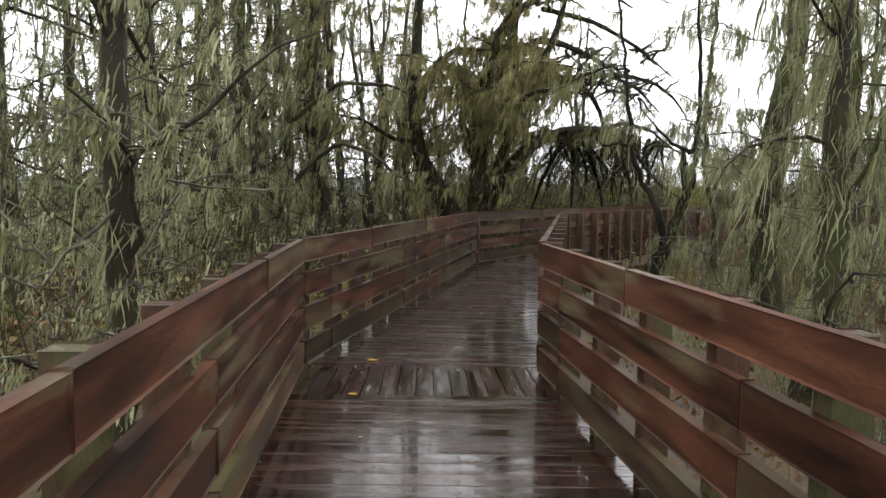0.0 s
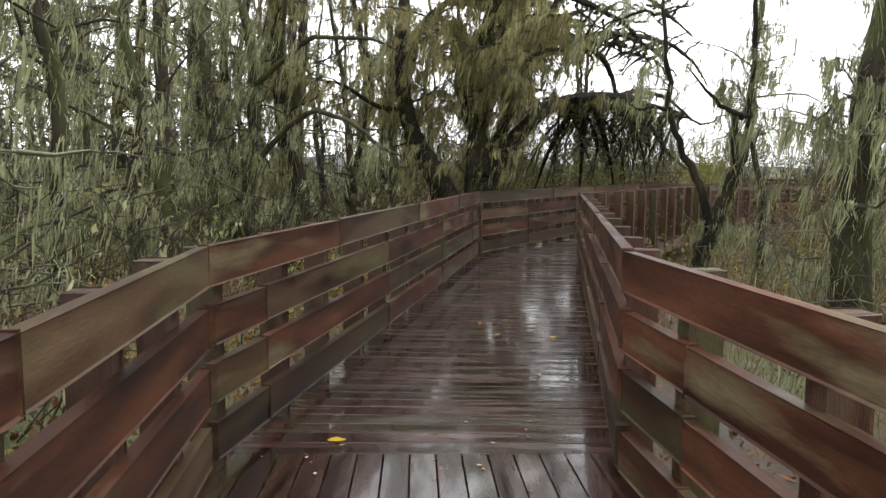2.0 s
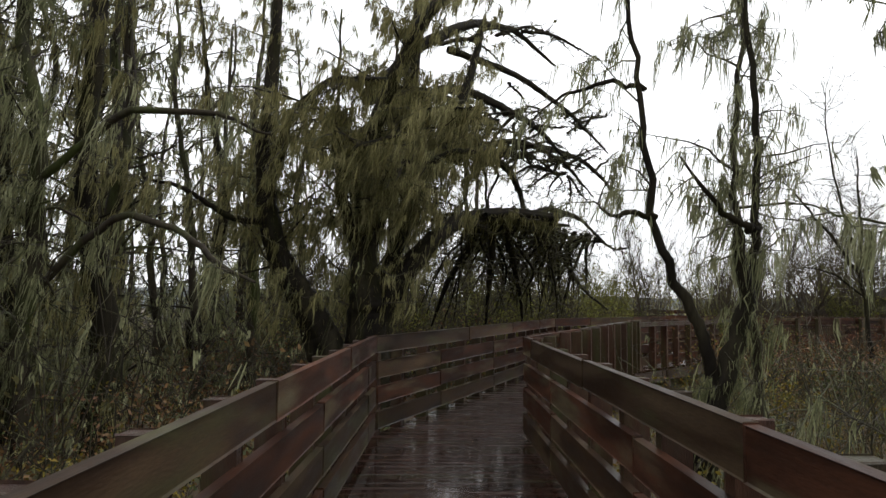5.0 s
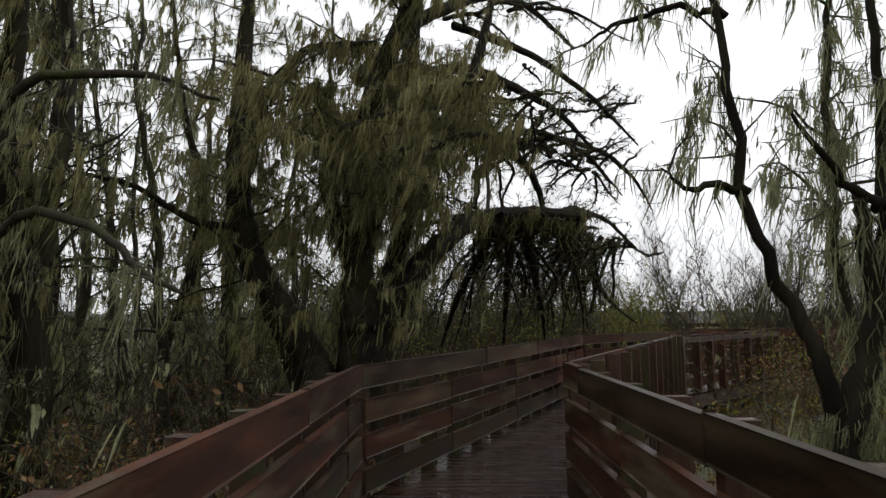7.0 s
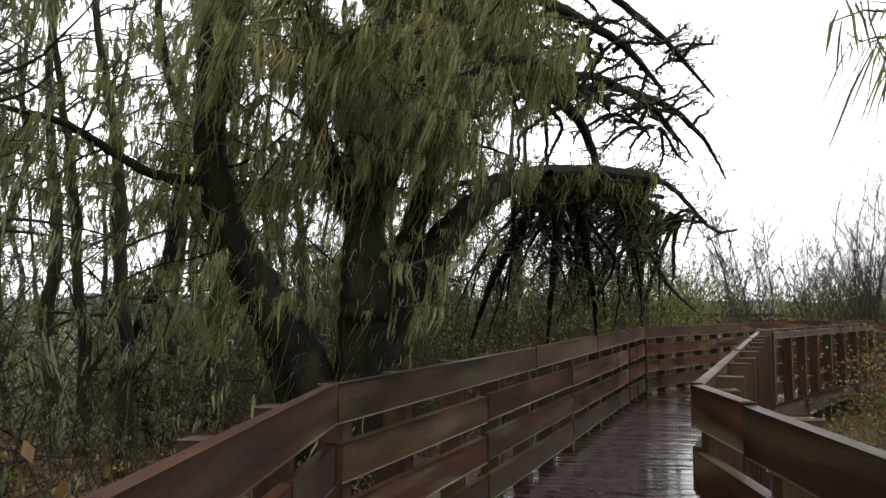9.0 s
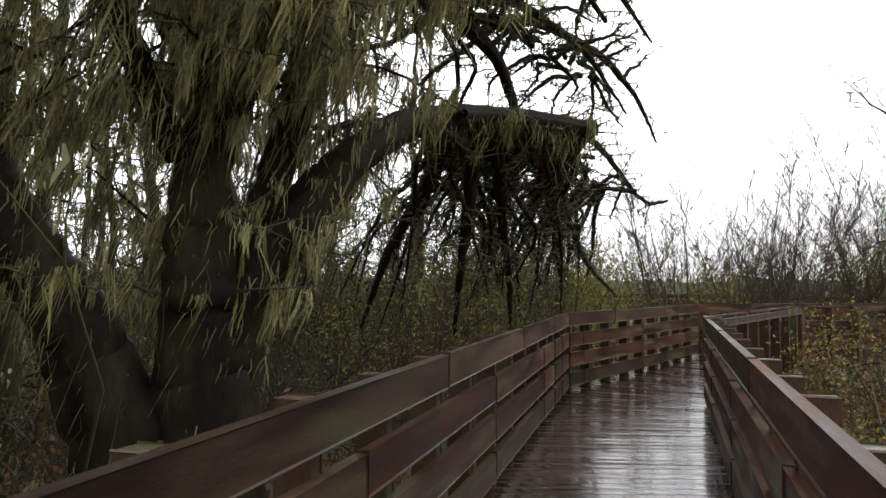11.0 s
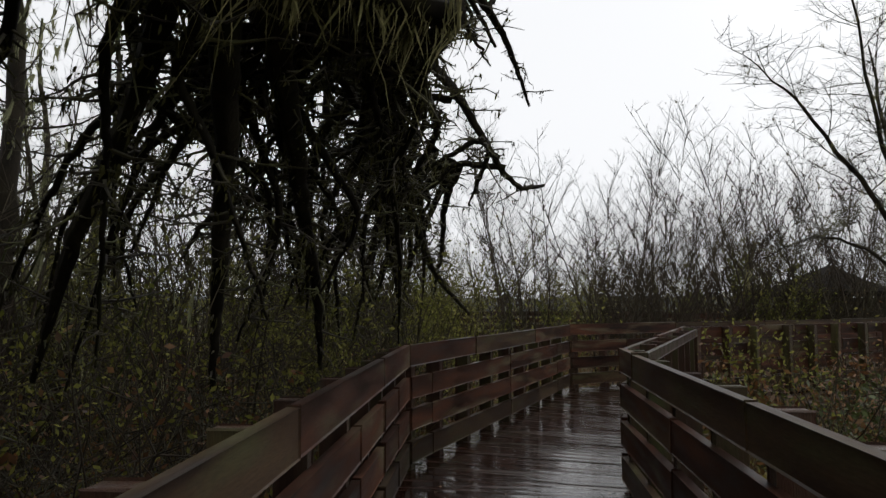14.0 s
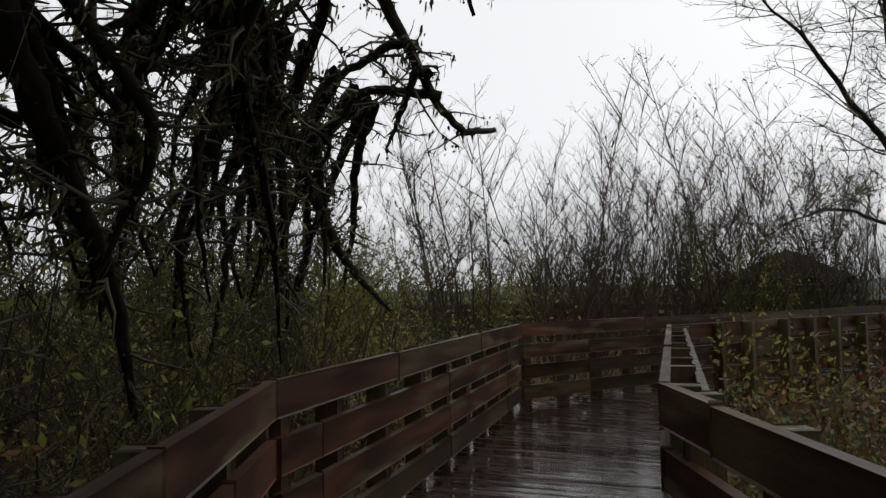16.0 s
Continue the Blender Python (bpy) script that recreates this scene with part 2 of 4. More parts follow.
def railing(a, b, side, name, label, start=0.9, ledger=False):
    """Four boards on the walking side of a row of posts, from a to b. side: +1 when the posts stand to the right of a -> b."""
    thing = holder(name, label, "railing", (*a, 0), "boardwalk railings")
    inv = Matrix.Translation((-a[0], -a[1], 0))
    va, vb = Vector(a), Vector(b)
    length = full = (vb - va).length
    u = (vb - va) / length
    out = Vector((u.y, -u.x)) * side

    def strip(s0, s1, z0, z1, thick, off, mat, nm, lab=""):
        p, q = va + u * s0 + out * off, va + u * s1 + out * off
        if side < 0:
            p, q = q, p
        bm, m = timber(p, q, z0, z1, thick, rail_rng)
        bm.normal_update()
        # upward faces get the wet material with the painted sky sheen
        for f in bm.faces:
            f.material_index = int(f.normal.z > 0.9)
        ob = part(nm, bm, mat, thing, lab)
        ob.data.materials.append(SHEENTOP)
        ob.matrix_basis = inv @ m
        return ob

    for i, (z0, z1) in enumerate(ROWS_OF_BOARDS):
        s, first = (0.0 if i == 0 else 0.035), True
        length = full if i == 0 else full - 0.035
        while s < length - 0.05:
            step = (start if i in (1, 2, 3) else start + 1.22) if first else 2.44
            if i == 3 and first:
                step = start + 0.02
            e = min(length, s + step)
            if length - e < 0.5:
                e = length
            dz = rail_rng.uniform(-0.006, 0.006)
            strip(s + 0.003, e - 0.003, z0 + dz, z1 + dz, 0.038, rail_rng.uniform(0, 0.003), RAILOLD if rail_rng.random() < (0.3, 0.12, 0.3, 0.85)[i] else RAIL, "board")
            s, first = e, False
    s, length = 0.1, full
    while s < length:
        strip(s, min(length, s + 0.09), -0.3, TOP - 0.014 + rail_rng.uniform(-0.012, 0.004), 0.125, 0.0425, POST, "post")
        s += rail_rng.uniform(0.62, 0.8)
    if ledger:
        strip(0.02, length - 0.02, TOP - 0.13, TOP - 0.036, 0.03, 0.172, POST, "ledger", "weathered ledger strip along the post tops")
    return thing


for line, side, starts in ((LEFT, -1, (1.4, 0.55, 1.9, 0.7, 0.45, 1.2)), (RIGHT, 1, (1.2, 1.6, 1.6, 1.0, 1.3))):
    for i in range(len(line) - 1):
        railing(line[i], line[i + 1], side, "railing", "wet red-stained timber railing with four boards beside the boardwalk", starts[i], side > 0 and i == 3)

# planks lie across, each from the left edge to the right edge; lengthwise ones fill the first bend
STATIONS = [((-0.22, -6.0), (1.93, -6.0)), ((-1.0, 5.06), (0.78, 5.06)), ((-1.0, 5.92), (0.74, 5.92)), ((0.68, 14.06), (2.21, 13.76)),
            ((4.70, 20.62), (6.30, 20.05)), ((5.50, 21.92), (6.72, 20.69)), ((10.35, 25.95), (11.07, 24.18)), ((26.0, 26.1), (26.0, 24.3))]
deck = holder("boardwalk_deck", "wet dark-stained plank deck of the boardwalk", "boardwalk", kind="structure")
plank_rng = random.Random(8)


def plank(quad, z1, bow=0.0006):
    """One board over four corners in plan; its grain runs from the first corner to the second."""
    bm = bmesh.new()
    c = sum((Vector(q) for q in quad), Vector((0, 0))) / 4
    turn = math.atan2(quad[1][1] - quad[0][1], quad[1][0] - quad[0][0])
    rot = Matrix.Rotation(-turn, 2)
    p = [rot @ (Vector(q) - c) for q in quad]
    cup, tilt = plank_rng.uniform(0.0, bow), plank_rng.uniform(-0.4, 0.4) * bow
    tops, ends = [], []
    for first, last in ((p[0], p[3]), (p[1], p[2])):
        ring = []
        for f in (0.02, 0.26, 0.5, 0.74, 0.98):
            at = first.lerp(last, f)
            ring.append(Vector((at.x, at.y, cup * (2 * f - 1) ** 2 + tilt * (2 * f - 1) - cup * 0.5)))
        tops.append([bm.verts.new(v) for v in ring])
        ends.append([bm.verts.new(v) for v in ((first.x, first.y, -0.038), (first.x, first.y, -0.004), ring[0], ring[-1], (last.x, last.y, -0.004), (last.x, last.y, -0.038))])
    for i in range(4):
        bm.faces.new((tops[0][i], tops[1][i], tops[1][i + 1], tops[0][i + 1])).smooth = True
    for i in (0, 1, 3, 4):
        bm.faces.new((ends[0][i], ends[1][i], ends[1][i + 1], ends[0][i + 1]))
    bm.faces.new(ends[0])
    bm.faces.new(ends[1][::-1])
    bm.normal_update()
    for face in bm.faces:
        if face.smooth and face.normal.z < 0:
            face.normal_flip()
    bm.normal_update()
    ob = part("plank", bm, DECK, deck)
    ob.matrix_basis = Matrix.Translation((c.x, c.y, z1)) @ Matrix.Rotation(turn, 4, "Z") @ Matrix.Rotation(plank_rng.uniform(-0.003, 0.003), 4, "X")


for k in range(len(STATIONS) - 1):
    (l0, r0), (l1, r1) = [[Vector(p) for p in s] for s in STATIONS[k:k + 2]]
    over0, over1 = (0.1 if k < 4 else 0.2), (0.1 if k < 3 else 0.2)
    wide0, wide1 = (r0 - l0).normalized() * over0, (r1 - l1).normalized() * over1
    l0, r0, l1, r1 = l0 - wide0, r0 + wide0, l1 - wide1, r1 + wide1
    if k == 1:
        n = 15
        for i in range(n):
            f0, f1 = (i + 0.02) / n, (i + 0.98) / n
            plank([tuple(l0.lerp(r0, f0)), tuple(l1.lerp(r1, f0)), tuple(l1.lerp(r1, f1)), tuple(l0.lerp(r0, f1))][::-1], plank_rng.uniform(-0.0005, 0.0005), 0.0003)
        continue
    span = ((l1 - l0).length + (r1 - r0).length) / 2
    n = max(1, round(span / 0.145))
    for i in range(n):
        f0, f1 = (i + 0.015) / n, (i + 0.985) / n
        plank([tuple(l0.lerp(l1, f0)), tuple(r0.lerp(r1, f0)), tuple(r0.lerp(r1, f1)), tuple(l0.lerp(l1, f1))], plank_rng.uniform(-0.001, 0.001), 0.0008 if k < 3 else 0.0026)
    for p, q, s in ((l0 + wide0 * 0.3, l1 + wide1 * 0.3, 1), (r0 - wide0 * 0.3, r1 - wide1 * 0.3, -1)):
        put(timber(p, q, -0.26, -0.045, 0.045, plank_rng), "beam", BEAM, deck, "dark beam under the planks")
        steps = max(1, int((q - p).length / 2.4))
        for i in range(steps):
            w = p.lerp(q, (i + 0.5) / steps)
            put(timber(w, w + (q - p).normalized() * 0.1, -0.9, -0.05, 0.1, plank_rng), "pile", BEAM, deck, "short timber pile under the deck")


# ---- ground ----
def ground_height(x, y):
    h = -0.62 + 0.14 * noise.noise(Vector((x * 0.22, y * 0.22, 0))) + 0.05 * noise.noise(Vector((x * 0.9, y * 0.9, 3)))
    return h


def on_ground(x, y):
    """How far a place in plan is from the boardwalk's sides (negative: under the deck)."""
    best = 1e9
    for k in range(len(STATIONS) - 1):
        p = (Vector(STATIONS[k][0]) + Vector(STATIONS[k][1])) / 2
        q = (Vector(STATIONS[k + 1][0]) + Vector(STATIONS[k + 1][1])) / 2
        w = q - p
        f = max(0.0, min(1.0, (Vector((x, y)) - p).dot(w) / w.length_squared))
        best = min(best, (Vector((x, y)) - p - w * f).length)
    return best - 1.15


def ground_sheet():
    xs = np.concatenate([np.linspace(-600, -36, 10), np.linspace(-32, 42, 150), np.linspace(46, 600, 10)])
    ys = np.concatenate([np.linspace(-600, -16, 10), np.linspace(-12, 62, 150), np.linspace(66, 700, 10)])
    verts = [(x, y, ground_height(x, y)) for y in ys for x in xs]
    w = len(xs)
    quads = [(j * w + i, j * w + i + 1, (j + 1) * w + i + 1, (j + 1) * w + i) for j in range(len(ys) - 1) for i in range(w - 1)]
    return tagged(new("ground", mesh_of("ground", verts, quads, [LITTER])), "damp ground with brown leaf litter and moss", "ground", kind="structure")


ground_sheet()


# ---- trees: tapered tubes for wood, hanging ribbons for lichen ----
class Wood:
    """Gathers tapered tubes into one mesh."""

    def __init__(self):
        self.v, self.q, self.n = [], [], 0

    def tube(self, pts, radii, sides=4, rough=0.0, rng=None):
        pts = np.asarray(pts, dtype=float)
        radii = np.asarray(radii, dtype=float)
        tan = np.gradient(pts, axis=0)
        tan /= np.linalg.norm(tan, axis=1, keepdims=True) + 1e-9
        ref = np.array((0.31, 0.87, 0.37)) if abs(tan[0][2]) > 0.6 else np.array((0.1, 0.2, 0.97))
        a = np.cross(tan, ref)
        a /= np.linalg.norm(a, axis=1, keepdims=True) + 1e-9
        b = np.cross(tan, a)
        ang = np.arange(sides) * 2 * math.pi / sides
        rr = np.repeat(radii[:, None], sides, 1)
        if rough:
            ridge = rng.random(sides)[None] - 0.5 + 0.25 * np.cumsum(rng.normal(0, 0.6, (len(pts), sides)), 0) / math.sqrt(len(pts))
            lumps = rng.random((len(pts), sides)) - 0.5
            lumps[1:-1] = (lumps[:-2] + 2 * lumps[1:-1] + lumps[2:]) / 4
            rr = rr * (1 + rough * (ridge + 0.35 * lumps))
        ring = pts[:, None] + rr[:, :, None] * (a[:, None] * np.cos(ang)[None, :, None] + b[:, None] * np.sin(ang)[None, :, None])
        self.v.append(ring.reshape(-1, 3))
        k = np.arange((len(pts) - 1) * sides)
        i, j = k // sides, k % sides
        nx = (j + 1) % sides
        q = np.stack([i * sides + j, i * sides + nx, (i + 1) * sides + nx, (i + 1) * sides + j], 1) + self.n
        self.q.append(q)
        top = (len(pts) - 1) * sides + self.n
        if sides == 4:
            self.q.append(np.array([[top, top + 1, top + 2, top + 3]]))
        elif sides > 4:
            tip = [[top, top + m, top + m + 1, top + min(m + 2, sides - 1)] for m in range(1, sides - 2, 2)]
            self.q.append(np.array([t for t in tip if len(set(t)) == 4] or [[top, top + 1, top + 2, top + 3]]))
        self.n += len(pts) * sides

    def mesh(self, name, mat):
        return mesh_of(name, np.concatenate(self.v), np.concatenate(self.q), [mat])


def ribbons(sites, lengths, widths, rng, slant=(0, 0), sway=0.12, steps=3, clump=1):
    """Narrow tapering strips that hang from the sites; those of one clump hang alike."""
    n = len(sites)
    f = np.linspace(0, 1, steps + 1)
    prof = np.interp(f, (0, 0.3, 0.7, 1), (0.5, 1.0, 0.75, 0.08))
    ang = rng.random(n) * math.pi
    side = np.stack([np.cos(ang), np.sin(ang), np.zeros(n)], 1)
    drift = rng.normal(0, sway, (n, 2)) + np.asarray(slant)[None]
    curl = rng.normal(0, sway * 1.2, (n, 2))
    if clump > 1:
        own = np.arange(n) // clump * clump
        drift, curl = drift[own] + 0.28 * (drift - drift[own]), curl[own] + 0.35 * (curl - curl[own])
    v = np.zeros((n, steps + 1, 2, 3))
    for i, t in enumerate(f):
        c = sites.copy()
        c[:, :2] += drift * (lengths * t)[:, None] + curl * (lengths * math.sin(t * 5.0) * 0.4)[:, None]
        c[:, 2] -= lengths * t
        w = side * (widths * prof[i] * 0.5)[:, None]
        v[:, i, 0], v[:, i, 1] = c - w, c + w
    base = (np.arange(n) * (steps + 1) * 2)[:, None]
    q = []
    for i in range(steps):
        q.append(np.concatenate([base + 2 * i, base + 2 * i + 1, base + 2 * i + 3, base + 2 * i + 2], 1))
    return v.reshape(-1, 3), np.concatenate(q)


def limb(p, d, length, rng, wob, pull, seg, least=3):
    """A crooked line of points from p along d; pull: upward (plus) or drooping (minus) bend per metre."""
    n = max(least, int(length / seg))
    step = length / n
    pts = [np.array(p, dtype=float)]
    d = np.array(d, dtype=float)
    d /= np.linalg.norm(d)
    for _ in range(n):
        d = d + rng.normal(0, wob, 3) * math.sqrt(step)
        d[2] += pull * step
        d /= np.linalg.norm(d)
        pts.append(pts[-1] + d * step)
    return np.array(pts)


def spread_out(wood, twigs, hang, pts, r0, rng, level, spec):
    """Side branches along a limb. spec: a list per level of (per metre, length, droop, wobble, angle)."""
    if level >= len(spec):
        return
    per, span, pull, wob, flat, *fat = spec[level]
    seglen = np.linalg.norm(np.diff(pts, axis=0), axis=1)
    total = seglen.sum()
    cum = np.concatenate([[0], np.cumsum(seglen)])
    for _ in range(max(1, int(per * total + rng.random()))):
        s = total * (0.12 + 0.86 * rng.random()) if level else total * rng.uniform(spec[-1], 0.98)
        k = min(len(seglen) - 1, int(np.searchsorted(cum, s) - 1))
        p = pts[k] + (pts[k + 1] - pts[k]) * ((s - cum[k]) / max(seglen[k], 1e-6))
        t = (pts[k + 1] - pts[k]) / max(seglen[k], 1e-6)
        a = rng.random() * 2 * math.pi
        d = np.array((math.cos(a), math.sin(a), rng.normal(flat, 0.35)))
        d = d + t * 0.35
        length = span * rng.uniform(0.45, 1.25) * (1 - 0.4 * s / total)
        r = max(0.0025, min(r0 * 0.6, (0.006 + 0.011 * length) * (fat[0] if fat else 1.0)))
        line = limb(p, d, length, rng, wob, pull, (0.16 if level else 0.25) if wob > 0.22 else 0.4, 3 if wob > 0.22 or not level else 2)
        rad = np.linspace(r, max(0.0018, r * 0.25), len(line))
        (wood if r > 0.02 else twigs).tube(line, rad, 5 if r > 0.02 else 3)
        hang.append((line, r))
        if level + 1 < len(spec) - 1:
            spread_out(wood, twigs, hang, line, r, rng, level + 1, spec)


def furry(skin, rng, count, slant, bare_to=0.0):
    """Short lichen tufts on the bark of the stems."""
    sites = []
    for _ in range(count):
        pts, rad = skin[rng.integers(0, len(skin))]
        f = rng.random() * (len(pts) - 1.001)
        k = int(f)
        c = pts[k] + (pts[k + 1] - pts[k]) * (f - k)
        if c[2] < bare_to and rng.random() > 0.12:
            continue
        a = rng.random() * 6.28
        sites.append(c + np.array((math.cos(a), math.sin(a), 0)) * rad[k] * rng.uniform(0.9, 1.15))
    count = len(sites)
    return ribbons(np.array(sites), 0.18 * rng.lognormal(0, 0.6, count), 0.014 * rng.uniform(0.4, 1.3, count), rng, slant, 0.2)


def beard(hang, rng, count, length, width, slant, clump=5, thick_limit=0.2, steps=3):
    """Tufts of lichen strands under the gathered limbs."""
    lines = [h for h in hang if h[1] < thick_limit]
    weight = np.array([len(h[0]) for h in lines], dtype=float)
    pick = rng.choice(len(lines), max(1, count // clump), p=weight / weight.sum())
    sites, lens, wid = [], [], []
    for i in pick:
        line, r = lines[i]
        f = rng.random() * (len(line) - 1.001)
        k = int(f)
        c = line[k] + (line[k + 1] - line[k]) * (f - k)
        tuft = length * min(1.5, rng.lognormal(-0.25, 0.55))
        for _ in range(clump):
            sites.append(c + rng.normal(0, 0.022, 3) + np.array((0, 0, 0.3 * r)))
            lens.append(tuft * rng.uniform(0.3, 1.15))
            wid.append(width * rng.uniform(0.5, 1.5))
    return ribbons(np.array(sites), np.array(lens), np.array(wid), rng, slant, 0.17, steps, clump)


SLANT = (-0.16, -0.05)
NODS = [(3.2, 1.3, -0.12, 0.5, 0.15), (4.5, 0.45, -0.25, 0.7, 0.0), (6, 0.2, -0.2, 0.8, 0.0), 0.12]


def tree(name, label, base, trunks, rng_seed, spec, strands, slen=0.28, swid=0.011, bark=BARK, beard_mat=LICHEN, sides=8, slant=SLANT, category="tree", group="", twig=TWIG, fuzz=0, steps=3, clump=6, moss=0):
    """trunks: lists of (points, radii) given from the base upwards, in the tree's own coordinates."""
    rng = np.random.default_rng(rng_seed)
    thing = holder(name, label, category, base, group)
    wood, twigs, hang = Wood(), Wood(), []
    skin, bare = [], []
    for pts, radii, *own in trunks:
        bearded = len(own) < 2 or own[1]
        pts, radii = np.array(pts, dtype=float), np.array(radii, dtype=float)
        f = np.linspace(0, len(pts) - 1, len(pts) * (4 if sides < 12 else 8))
        smooth = np.stack([np.interp(f, np.arange(len(pts)), pts[:, i]) for i in range(3)], 1)
        for _ in range(2 if sides < 12 else 5):
            smooth[1:-1] = (smooth[:-2] + 2 * smooth[1:-1] + smooth[2:]) / 4
        rad = np.interp(f, np.arange(len(pts)), radii)
        smooth[1:-1] += rng.normal(0, 0.1 if sides < 12 else 0.035, (len(smooth) - 2, 3)) * rad[1:-1, None] + rng.normal(0, 0.018 if sides < 12 else 0.006, (len(smooth) - 2, 3))
        wood.tube(smooth, rad, sides, 0.22 if sides < 12 else 0.36, rng)
        if bearded and (radii.mean() > 0.05 or not skin):
            skin.append((smooth, rad))
        grown = hang if bearded else bare
        grown.append((smooth, radii.mean()))
        spread_out(wood, twigs, grown, smooth, radii.mean(), rng, 0, own[0] if own else spec)
        if not bearded:
            spread_out(wood, twigs, grown, smooth, radii.mean(), rng, 0, STUBS)
    part("trunk", wood.mesh("trunk", bark), bark, thing)
    if twigs.n:
        part("crown", twigs.mesh("crown", twig), twig, thing, "thin crooked lichen-crusted branchwork")["kind"] = "stuff"
    if moss:
        v, q = beard(bare, rng, moss, 0.07, 0.018, slant, 3, steps=2)
        v2, q2 = furry(skin, rng, moss // 5, slant)
        v, q = np.concatenate([v, v2]), np.concatenate([q, q2 + len(v)])
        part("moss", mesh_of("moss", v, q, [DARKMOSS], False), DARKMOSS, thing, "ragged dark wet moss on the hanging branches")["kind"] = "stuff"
    if strands:
        v, q = beard(hang, rng, strands, slen, swid, slant, clump, steps=steps)
        if fuzz:
            v2, q2 = furry(skin, rng, fuzz, slant, 1.5 if sides >= 12 else 0.0)
            v, q = np.concatenate([v, v2]), np.concatenate([q, q2 + len(v)])
        part("lichen", mesh_of("lichen", v, q, [beard_mat], False), beard_mat, thing, "pale grey-green beard lichen hanging in strands")["kind"] = "stuff"
    return thing


def straight_trunk(h, lean, r, rng, crook=0.12):
    n = 6
    pts = [(lean[0] * i / n + rng.gauss(0, crook) * (i > 0), lean[1] * i / n + rng.gauss(0, crook) * (i > 0), h * i / n) for i in range(n + 1)]
    return pts, [r * (1 - 0.8 * i / n) * (1.25 if i == 0 else 1) for i in range(n + 1)]


def gz(x, y):
    return (x, y, ground_height(x, y) - 0.05)


# the great tree beside the bend: two stems, a cut limb over the walk, arching upper limbs and a drooping fan of spiky branches
X0, Y0, Z0 = 0.92, 18.8, ground_height(0.92, 18.8) - 0.05
SPIKY = [(5.0, 0.6, -0.05, 0.6, 0.0, 1.3), (8.5, 0.16, 0.05, 0.7, 0.1, 1.9), 0.05]
STUBS = [(13.0, 0.15, 0.0, 0.6, 0.0, 2.0), 0.03]
DRAPED = [(4.2, 1.5, -0.3, 0.45, 0.0), (4.6, 0.6, -0.35, 0.7, -0.1), (5, 0.25, -0.2, 0.9, 0.0), 0.2]


def local(*pts):
    """World places as places in the great tree's own coordinates."""
    return [(x - X0, y - Y0, z - Z0) for x, y, z in pts]


